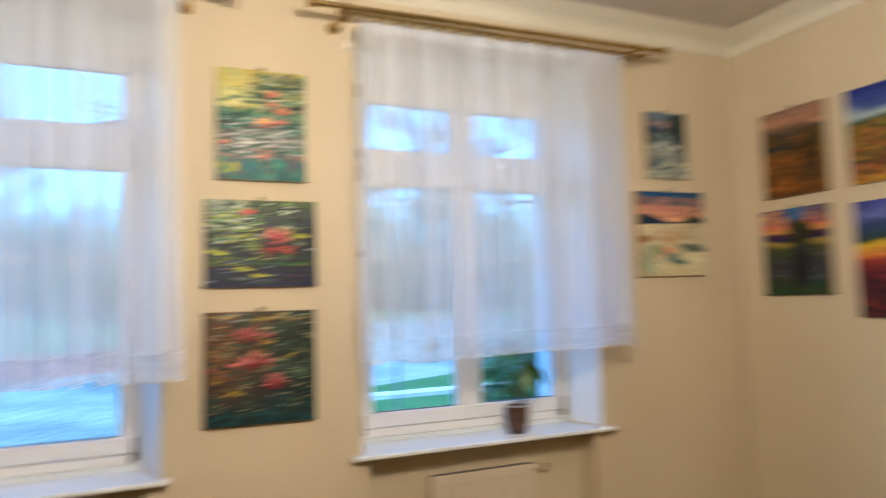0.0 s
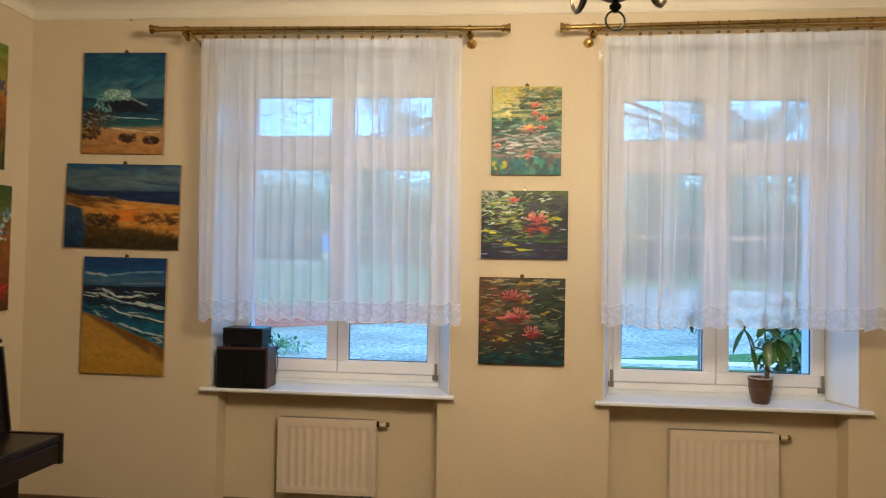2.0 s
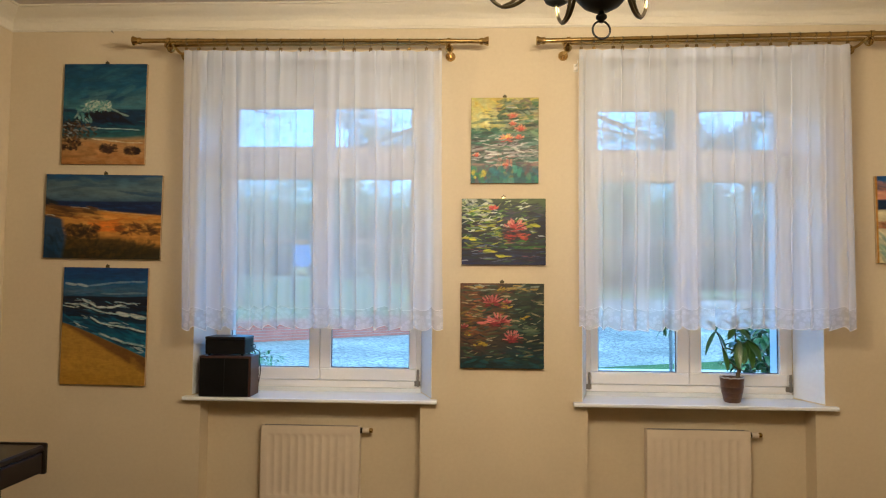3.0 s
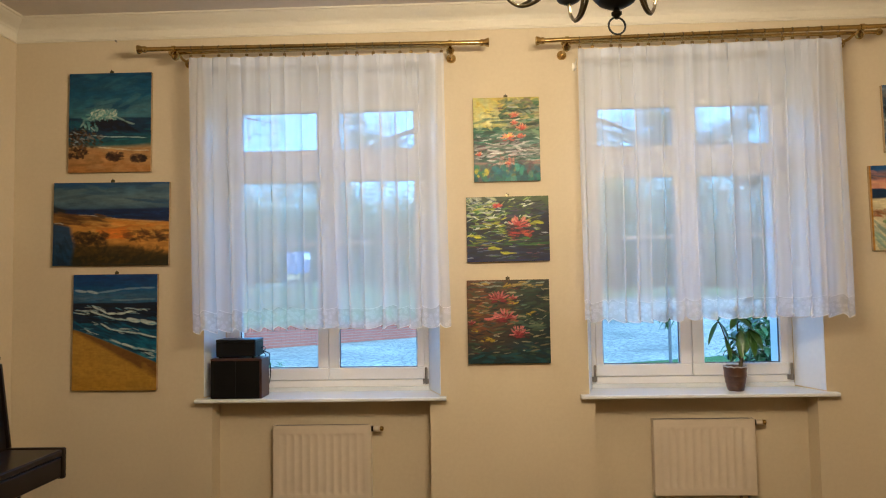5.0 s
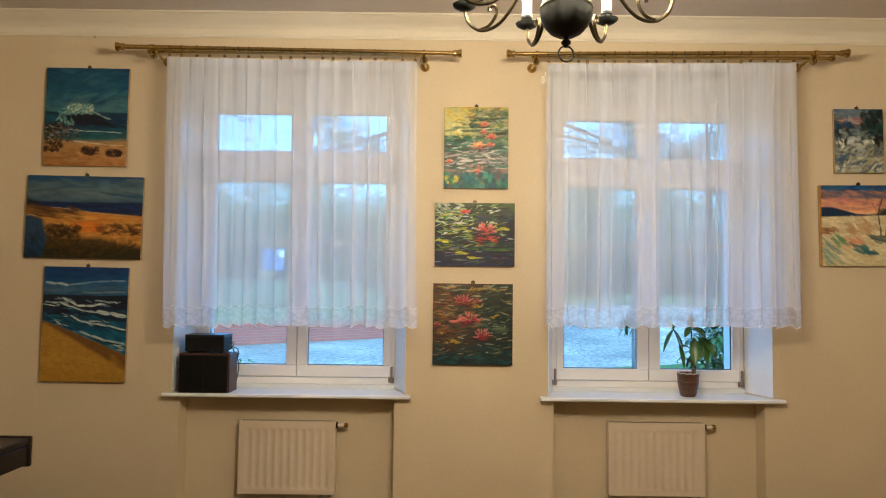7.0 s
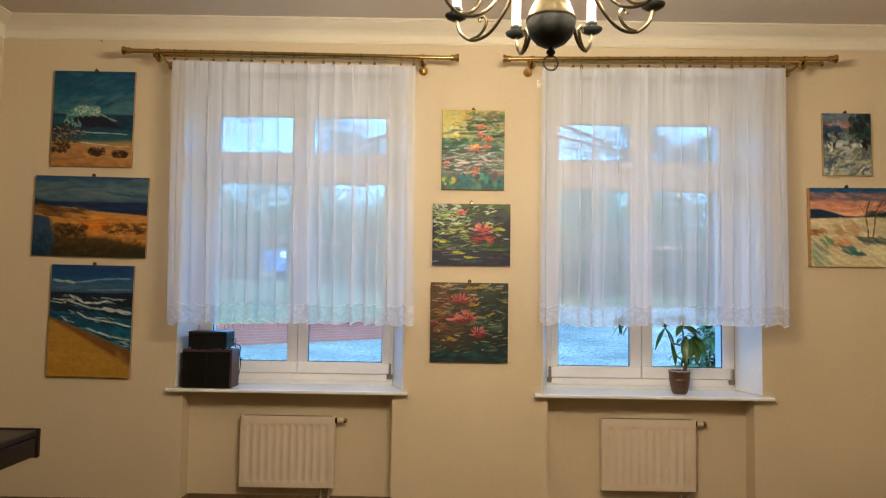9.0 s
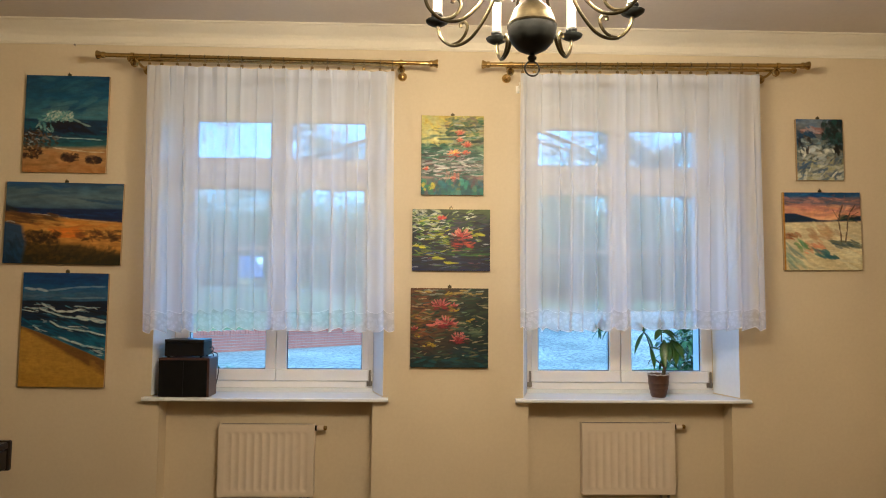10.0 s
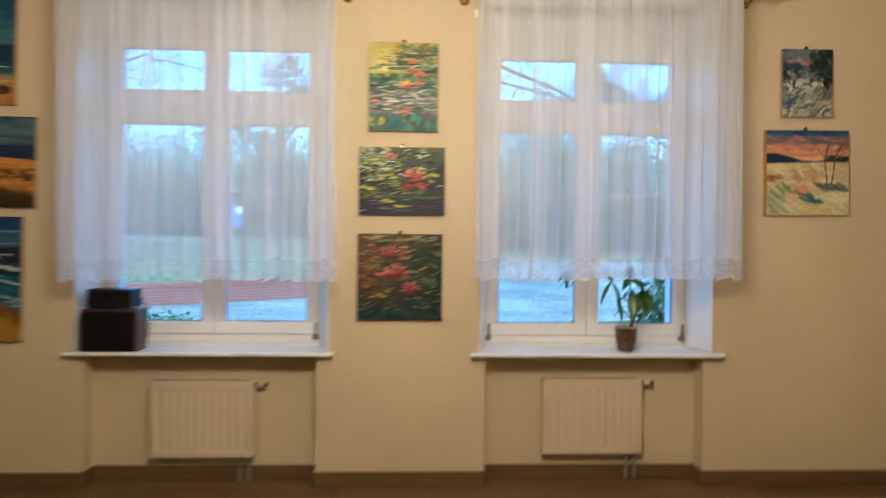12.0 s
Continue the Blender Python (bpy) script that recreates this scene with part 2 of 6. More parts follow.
# ---- mesh building ----
class Shape:
    """Collects vertices and faces of one mesh."""

    def __init__(self):
        self.v, self.f = [], []

    def add(self, verts, faces):
        n = len(self.v)
        self.v += [tuple(p) for p in verts]
        self.f += [tuple(i + n for i in face) for face in faces]
        return self

    def prism(self, poly, z0, z1):
        n = len(poly)
        area = sum(poly[i][0] * poly[(i + 1) % n][1] - poly[(i + 1) % n][0] * poly[i][1] for i in range(n))
        if area < 0:
            poly = poly[::-1]
        verts = [(x, y, z0) for x, y in poly] + [(x, y, z1) for x, y in poly]
        faces = [tuple(range(n))[::-1], tuple(range(n, 2 * n))]
        faces += [(i, (i + 1) % n, n + (i + 1) % n, n + i) for i in range(n)]
        return self.add(verts, faces)

    def box(self, x0, x1, y0, y1, z0, z1, b=0.0):
        """A box whose upright and level edges are cut back by b."""
        if b <= 0:
            return self.prism([(x0, y0), (x1, y0), (x1, y1), (x0, y1)], z0, z1)
        ring = lambda c, z: [(x0 + c, y0, z), (x1 - c, y0, z), (x1, y0 + c, z), (x1, y1 - c, z), (x1 - c, y1, z), (x0 + c, y1, z), (x0, y1 - c, z), (x0, y0 + c, z)]
        low, high = ring(b, z0 + b), ring(b, z1 - b)
        flat = lambda z: [(x0 + b, y0 + b, z), (x1 - b, y0 + b, z), (x1 - b, y1 - b, z), (x0 + b, y1 - b, z)]
        verts = low + high + flat(z0) + flat(z1)
        faces = [(i, (i + 1) % 8, 8 + (i + 1) % 8, 8 + i) for i in range(8)]
        faces += [(19, 18, 17, 16), (20, 21, 22, 23)]
        for k in range(4):
            a, c = 2 * k, 2 * k + 1
            q, q2 = 16 + k, 16 + (k + 1) % 4
            faces += [(q, q2, c, a), (8 + a, 8 + c, 20 + (k + 1) % 4, 20 + k)]
            p = (2 * k - 1) % 8
            faces += [(q, a, p), (20 + k, 8 + p, 8 + a)]
        return self.add(verts, faces)

    def tube(self, path, radii, seg=10, caps=True):
        path = [Vector(p) for p in path]
        if not hasattr(radii, "__len__"):
            radii = [radii] * len(path)
        rings, side = [], None
        for i, p in enumerate(path):
            d = (path[min(i + 1, len(path) - 1)] - path[max(i - 1, 0)]).normalized()
            if side is None:
                side = d.orthogonal().normalized()
            side = (side - d * side.dot(d)).normalized()
            up = d.cross(side)
            rings.append([p + radii[i] * (math.cos(a) * side + math.sin(a) * up) for a in (2 * math.pi * k / seg for k in range(seg))])
        verts = [q for r in rings for q in r]
        faces = [(i * seg + k, i * seg + (k + 1) % seg, (i + 1) * seg + (k + 1) % seg, (i + 1) * seg + k) for i in range(len(path) - 1) for k in range(seg)]
        if caps:
            faces += [tuple(range(seg))[::-1], tuple(range(len(verts) - seg, len(verts)))]
        return self.add(verts, faces)

    def lathe(self, profile, seg=24, at=(0, 0, 0), squash=1.0):
        """Profile of (radius, height) turned round the upright axis through at."""
        verts = [(at[0] + r * math.cos(2 * math.pi * k / seg), at[1] + squash * r * math.sin(2 * math.pi * k / seg), at[2] + z) for r, z in profile for k in range(seg)]
        faces = [(i * seg + k, i * seg + (k + 1) % seg, (i + 1) * seg + (k + 1) % seg, (i + 1) * seg + k) for i in range(len(profile) - 1) for k in range(seg)]
        faces += [tuple(range(seg))[::-1], tuple(range(len(verts) - seg, len(verts)))]
        return self.add(verts, faces)

    def mesh(self, name, mat, smooth=False):
        me = bpy.data.meshes.new(name)
        me.from_pydata(self.v, [], self.f)
        me.validate()
        if smooth:
            me.polygons.foreach_set("use_smooth", [True] * len(me.polygons))
            me.set_sharp_from_angle(angle=radians(40))
        me.materials.append(mat)
        me.update()
        return me


def part(name, shape, material, parent, label="", smooth=False):
    ob = new(name, shape if isinstance(shape, bpy.types.Mesh) else shape.mesh(name, material, smooth))
    ob.parent = parent
    if label:
        ob["label"] = label
    return ob


def thing(name, label, category, at=(0, 0, 0), group="", turn=0.0):
    ob = new(name)
    ob.empty_display_size = 0.1
    ob.matrix_basis = pose(*at, 0, 0, turn)
    return tagged(ob, label, category, group)


def structure(name, shape, material, label, smooth=False):
    return tagged(new(name, shape.mesh(name, material, smooth)), label, kind="structure")


# ---- the room's shell ----
LEFT, RIGHT, BACK, CEIL, OUT = -2.84, 3.15, -11.4, 3.115, 0.44
FRAME_Y = 0.235
# each opening: reveal edges in the room, frame edges, niche edges
OPENINGS = [((-1.65, -0.22), (-1.60, -0.30), (-1.598, -0.286)), ((0.655, 2.031), (0.713, 1.96), (0.689, 1.977))]
SILL, LINTEL, NICHE = 0.755, 2.845, 0.13
wall = Shape()
(r1, f1, n1), (r2, f2, n2) = OPENINGS
# below the sills: piers beside the radiator niches, thin wall behind them
wall.box(LEFT - 0.2, n1[0], 0, OUT, 0, SILL)
wall.box(n1[1], n2[0], 0, OUT, 0, SILL)
wall.box(n2[1], RIGHT + 0.2, 0, OUT, 0, SILL)
for n in (n1, n2):
    wall.box(n[0], n[1], NICHE, OUT, 0, SILL)
# beside the windows: piers with splayed reveals
wall.prism([(LEFT - 0.2, 0), (r1[0], 0), (f1[0], FRAME_Y), (f1[0], OUT), (LEFT - 0.2, OUT)], SILL, LINTEL)
wall.prism([(r1[1], 0), (r2[0], 0), (f2[0], FRAME_Y), (f2[0], OUT), (f1[1], OUT), (f1[1], FRAME_Y)], SILL, LINTEL)
wall.prism([(r2[1], 0), (RIGHT + 0.2, 0), (RIGHT + 0.2, OUT), (f2[1], OUT), (f2[1], FRAME_Y)], SILL, LINTEL)
wall.box(LEFT - 0.2, RIGHT + 0.2, 0, OUT, LINTEL, 3.4)
for f in (f1, f2):
    wall.box(f[0], f[1], FRAME_Y + 0.02, OUT, 2.692, LINTEL)
    structure("lintel_lining", Shape().box(f[0] + 0.004, f[1] - 0.004, FRAME_Y + 0.012, FRAME_Y + 0.018, 2.6905, LINTEL - 0.001), REVEAL, "white painted panel over the window")
structure("wall_north", wall, PLASTER, "cream plastered wall with two deep window openings")
for rv, f in ((r1, f1), (r2, f2)):
    for k, side in ((0, 1), (1, -1)):
        a, b = Vector((rv[k], 0.0)), Vector((f[k], FRAME_Y))
        out = Vector((side, side * (b.x - a.x) * -1 / FRAME_Y)).normalized() * 0.003
        structure("reveal_lining", Shape().prism([tuple(a - out), tuple(a + out), tuple(b + out), tuple(b - out)], SILL + 0.03, LINTEL - 0.001), REVEAL, "white painted window reveal")
structure("wall_west", Shape().box(LEFT - 0.2, LEFT, BACK, 0, 0, 3.4), PLASTER, "cream plastered side wall")
structure("wall_east", Shape().box(RIGHT, RIGHT + 0.2, BACK, 0, 0, 3.4), PLASTER, "cream plastered side wall")
# unseen back wall at an assumed depth, far off to weaken bounced light
structure("wall_south", Shape().box(LEFT - 0.2, RIGHT + 0.2, BACK - 0.2, BACK, 0, 3.4), PLASTER, "unseen cream plastered back wall, depth assumed")
structure("ceiling", Shape().box(LEFT, RIGHT, BACK, 0, CEIL, CEIL + 0.2), CEILING, "off-white painted ceiling")
floor = structure("floor", Shape().box(LEFT - 0.2, RIGHT + 0.2, BACK, NICHE, -0.12, -0.012), SKIRT, "brown oak laminate floor")
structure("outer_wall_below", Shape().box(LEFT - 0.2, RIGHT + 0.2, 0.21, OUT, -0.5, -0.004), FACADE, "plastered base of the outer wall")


def sweep_room(name, profile, material, label):
    """A moulding of (out from the wall, height) carried round the four walls with mitred corners."""
    s = Shape()
    corners = [(LEFT, 0, 1, -1), (RIGHT, 0, -1, -1), (RIGHT, BACK, -1, 1), (LEFT, BACK, 1, 1)]
    n = len(profile)
    verts = [(x + dx * p, y + dy * p, z) for x, y, dx, dy in corners for p, z in profile]
    faces = [(c * n + i, c * n + i + 1, (c + 1) % 4 * n + i + 1, (c + 1) % 4 * n + i) for c in range(4) for i in range(n - 1)]
    structure(name, s.add(verts, faces), material, label)


sweep_room("cornice", [(0.0, 2.985), (0.008, 2.986), (0.011, 2.992), (0.011, 2.998), (0.004, 3.004), (0.006, 3.04), (0.012, 3.05), (0.017, 3.054), (0.022, 3.06), (0.03, 3.066), (0.045, 3.074), (0.07, 3.085), (0.092, 3.097), (0.1, 3.104), (0.112, 3.106), (0.116, 3.112), (0.116, 3.12)], CORNICE, "cream moulded plaster cornice under the ceiling")


def skirting(x0, x1, y0, y1):
    s = Shape().box(x0, x1, y0, y1, 0.0, 0.088, 0.003)
    structure("baseboard", s, SKIRT, "brown oak skirting board")


T = 0.016
skirting(LEFT, n1[0], -T, 0)
skirting(n1[1], n2[0], -T, 0)
skirting(n2[1], RIGHT, -T, 0)
for n in (n1, n2):
    skirting(n[0], n[1], NICHE - T, NICHE)
    skirting(n[0], n[0] + T, -T, NICHE - T)
    skirting(n[1] - T, n[1], -T, NICHE - T)
skirting(LEFT, LEFT + T, BACK, -T)
skirting(RIGHT - T, RIGHT, BACK, -T)


# ---- windows ----
def window(name, f, glass, top, low, label):
    """A white casement window: two lower sashes with a glazing bar, two top lights, splayed sill."""
    x0, x1 = f
    y0, y1 = FRAME_Y, FRAME_Y + 0.075
    w = tagged(new(name), label, "window", kind="structure")
    w.matrix_basis = pose(0, 0, 0)
    mid = (glass[1] + glass[2]) / 2
    z0, z1 = 0.80, 2.69
    fr = Shape()
    fr.box(x0, x1, y0 + 0.012, y1, z0, z0 + 0.045, 0.004)
    fr.box(x0, x1, y0 + 0.012, y1, z1 - 0.06, z1, 0.004)
    fr.box(x0, x0 + 0.045, y0 + 0.012, y1, z0 + 0.045, z1 - 0.06, 0.004)
    fr.box(x1 - 0.045, x1, y0 + 0.012, y1, z0 + 0.045, z1 - 0.06, 0.004)
    fr.box(x0 + 0.045, x1 - 0.045, y0 + 0.012, y1, 2.185, 2.235, 0.004)
    fr.box(mid - 0.025, mid + 0.025, y0 + 0.012, y1, 2.235, z1 - 0.06, 0.004)
    part("window_frame", fr, PVC, w)

    def sash(gx0, gx1, gz0, gz1, sx0, sx1, sz0, sz1, bar):
        s = part("sash", Shape().box(sx0, sx1, y0, y1 - 0.015, sz0, gz0, 0.005).box(sx0, sx1, y0, y1 - 0.015, gz1, sz1, 0.005)
                 .box(sx0, gx0, y0, y1 - 0.015, gz0, gz1, 0.003).box(gx1, sx1, y0, y1 - 0.015, gz0, gz1, 0.003), PVC, w)
        g = 0.005
        part("gasket", Shape().box(gx0, gx1, y0 + 0.02, y0 + 0.03, gz0, gz0 + g).box(gx0, gx1, y0 + 0.02, y0 + 0.03, gz1 - g, gz1)
             .box(gx0, gx0 + g, y0 + 0.02, y0 + 0.03, gz0 + g, gz1 - g).box(gx1 - g, gx1, y0 + 0.02, y0 + 0.03, gz0 + g, gz1 - g), GASKET, s, "dark grey glazing gasket")
        pane = part("pane", Shape().add([(gx0, y0 + 0.03, gz0), (gx1, y0 + 0.03, gz0), (gx1, y0 + 0.03, gz1), (gx0, y0 + 0.03, gz1)], [(0, 1, 2, 3)]), GLASS, s, "clear window glass")
        pane.visible_shadow = False
        if bar:
            part("glazing_bar", Shape().box(gx0, gx1, y0 + 0.024, y0 + 0.042, bar - 0.012, bar + 0.012, 0.003), PVC, s)

    j = 0.002
    sash(glass[0], glass[1], 0.922, low, x0 + 0.03, mid - j, 0.848, 2.195, 1.714)
    sash(glass[2], glass[3], 0.922, low, mid + j, x1 - 0.03, 0.848, 2.195, 1.714)
    sash(glass[0], glass[1], *top, x0 + 0.03, mid - 0.012, 2.222, 2.64, 0)
    sash(glass[2], glass[3], *top, mid + 0.012, x1 - 0.03, 2.222, 2.64, 0)
    for hx in (x0 + 0.02, x1 - 0.02):
        for hz, hh in ((0.815, 0.105), (1.72, 0.035), (2.115, 0.085), (2.235, 0.05), (2.56, 0.075)):
            foot = 0.022 if hz < 1 else 0.007
            part("hinge", Shape().tube([(hx, y0 - 0.006, hz), (hx, y0 - 0.006, hz + 0.006), (hx, y0 - 0.006, hz + hh - 0.006), (hx, y0 - 0.006, hz + hh)], [0.006, 0.008, 0.008, 0.006], 10).box(hx - foot, hx + min(foot, 0.014), y0 - 0.003, y0 + 0.012, hz + 0.002, hz + 0.3 * hh), HINGE, w, "grey hinge cover", smooth=True)
    return w


window("window_1", f1, (-1.508, -1.006, -0.87, -0.376), (2.316, 2.568), 2.113, "white casement window with two sashes and top lights")
window("window_2", f2, (0.789, 1.266, 1.413, 1.88), (2.294, 2.545), 2.098, "white casement window with two sashes and top lights")


for f in (f1, f2):
    for x, w in ((f[0] + 0.001, 0.052), (f[1] - 0.053, 0.052)):
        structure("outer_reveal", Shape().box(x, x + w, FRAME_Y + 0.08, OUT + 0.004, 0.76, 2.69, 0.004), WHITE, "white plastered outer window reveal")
    structure("outer_sill", Shape().prism([(f[0] + 0.055, FRAME_Y + 0.078), (f[1] - 0.055, FRAME_Y + 0.078), (f[1] - 0.055, OUT + 0.05), (f[0] + 0.055, OUT + 0.05)], 0.785, 0.812), WHITE, "white metal sill outside the window")


def sill(name, x0, x1, r, f):
    """A white sill board with rounded nose, wider than the reveal."""
    nose = [(-0.05, 0.0), (-0.055, 0.004), (-0.056, 0.011), (-0.054, 0.018), (-0.048, 0.0215), (-0.04, 0.022)]
    s = Shape()
    prof = [(y, SILL + z) for y, z in nose] + [(-0.001, SILL + 0.022), (-0.001, SILL)]
    n = len(prof)
    s.add([(x0, y, z) for y, z in prof] + [(x1, y, z) for y, z in prof], [tuple(range(n)), tuple(range(n, 2 * n))[::-1]] + [(i, (i + 1) % n, n + (i + 1) % n, n + i) for i in range(n)])
    s.prism([(r[0] + 0.001, -0.001), (r[1] - 0.001, -0.001), (f[1] - 0.001, FRAME_Y + 0.03), (f[0] + 0.001, FRAME_Y + 0.03)], SILL + 0.0005, SILL + 0.022)
    s.box(f[0] + 0.001, f[1] - 0.001, FRAME_Y + 0.004, FRAME_Y + 0.03, SILL + 0.022, 0.80)
    return structure(name, s, REVEAL, "white painted window sill board")


sill("window_sill_1", -1.688, -0.187, r1, f1)
sill("window_sill_2", 0.603, 2.083, r2, f2)


# ---- radiators in the niches ----
def radiator():
    w, h, y0, y1, n = 0.597, 0.442, 0.0, 0.062, 11
    t = thing("radiator", "cream enamelled panel radiator mounted in the niche", "radiator", (0, 0, 0), "radiators under the windows")
    # front sheet: flutes pressed in between flat margins, their ends rounded off
    edge, steps = 0.037, 10
    pitch = (w - 2 * edge) / n
    xs = [0.0, 0.003, 0.012] + [edge + pitch * (k + i / steps) for k in range(n) for i in range(steps)] + [w - edge, w - 0.012, w - 0.003, w]
    zs = [0.0, 0.003, 0.02, 0.034, 0.038, 0.043, 0.05, 0.06] + [h - q for q in (0.068, 0.058, 0.051, 0.046, 0.042, 0.03, 0.003, 0.0)]

    def depth(x, z):
        rim = 0.004 if x in (0.0, w) or z in (0.0, h) else 0.0
        if x <= edge or x >= w - edge:
            return rim
        across = 0.5 - 0.5 * math.cos(2 * math.pi * (x - edge) / pitch)
        up = max(0.0, min(1.0, (z - 0.034) / 0.024, (h - 0.042 - z) / 0.024))
        return rim + 0.005 * across ** 0.6 * math.sin(up * math.pi / 2)

    c = len(xs)
    face = Shape().add([(x, y0 + depth(x, z), z) for z in zs for x in xs], [(r * c + i, r * c + i + 1, (r + 1) * c + i + 1, (r + 1) * c + i) for r in range(len(zs) - 1) for i in range(c - 1)])
    face.box(0.002, w - 0.002, y0 + 0.009, y0 + 0.02, 0.002, h - 0.004)
    part("front_panel", face, RADIATOR, t, "vertically fluted front panel", smooth=True)
    part("back_panel", Shape().box(0.004, w - 0.004, y1 - 0.012, y1, 0.004, h - 0.006), RADIATOR, t)
    for x in (0.0, w - 0.006):
        part("side_cover", Shape().box(x, x + 0.006, y0 + 0.004, y1, 0.004, h + 0.004, 0.0015), RADIATOR, t)
    grille = Shape().box(0.006, w - 0.006, y0 + 0.021, y1 - 0.013, h - 0.03, h - 0.024)
    for k in range(52):
        x = 0.014 + k * 0.0109
        grille.box(x, x + 0.0045, y0 + 0.007, y1 - 0.002, h - 0.012, h + 0.002)
    part("top_grille", grille, GRILLE, t, "dark slotted top grille")
    part("top_rail", Shape().box(0.006, w - 0.006, y0 + 0.0005, y0 + 0.006, h - 0.006, h + 0.005, 0.0015), RADIATOR, t)
    valve = part("valve", Shape().tube([(w, 0.03, h - 0.022), (w + 0.012, 0.03, h - 0.022)], 0.017, 14), BLACK, t, "black valve collar", smooth=True)
    head = [(0.012, 0.012), (0.016, 0.0165), (0.05, 0.0165), (0.052, 0.014)]
    part("thermostat_head", Shape().tube([(w + d, 0.03, h - 0.022) for d, r in head], [r for d, r in head], 14), RADIATOR, valve, "cream thermostat head", smooth=True)
    part("end_cap", Shape().tube([(w + 0.052, 0.03, h - 0.022), (w + 0.056, 0.03, h - 0.022), (w + 0.07, 0.03, h - 0.022), (w + 0.074, 0.03, h - 0.022)], [0.011, 0.0145, 0.0145, 0.01], 14), BRASS, valve, "brass coloured end cap", smooth=True)
    for x in (w - 0.085, w - 0.035):
        part("pipe", Shape().tube([(x, 0.035, 0.0), (x, 0.035, -0.15)], 0.009, 10), GRILLE, t, "dark feed pipe to the floor", smooth=True)
    for x in (0.1, w - 0.1):
        part("bracket", Shape().box(x - 0.015, x + 0.015, y1, y1 + 0.019, 0.03, h - 0.08), RADIATOR, t)
    return t


R1 = radiator()
R1.matrix_basis = pose(-1.246, 0.05, 0.152)
copy_thing(R1, pose(1.036, 0.05, 0.168))


# ---- curtain rods and net curtains ----
ROD_Y, REAR_Y = -0.238, -0.15


def rod(shape, x0, x1, y, z0, z1, r):
    shape.tube([(x0, y, z0), (x1, y, z1)], r, 14)


def finial(x, y, z, way):
    """A flared end cap, opening outwards."""
    prof = [(0.0, 0.0125), (0.006, 0.019), (0.018, 0.020), (0.024, 0.017), (0.034, 0.021), (0.046, 0.026), (0.052, 0.026), (0.055, 0.02)]
    s = Shape().tube([(x + way * (d - 0.03), y, z) for d, r in prof], [r for d, r in prof], 16)
    return s


def ring_mesh():
    s = Shape()
    R, n = 0.019, 16
    path = [(0, R * math.cos(2 * math.pi * k / n), R * math.sin(2 * math.pi * k / n)) for k in range(n + 1)]
    s.tube(path, 0.0014, 6, caps=False)
    return s.mesh("ring", OLDBRASS, True)


def clip_mesh(metal):
    s = Shape()
    s.tube([(0, 0, -0.0195), (0, 0, -0.037)], 0.0016, 6)
    s.box(-0.009, 0.009, -0.0048, 0.0048, -0.062, -0.036, 0.002)
    return s.mesh("clip", metal)


RING, CLIP, GOLD_CLIP = ring_mesh(), clip_mesh(DULLBRASS), clip_mesh(BRASS)


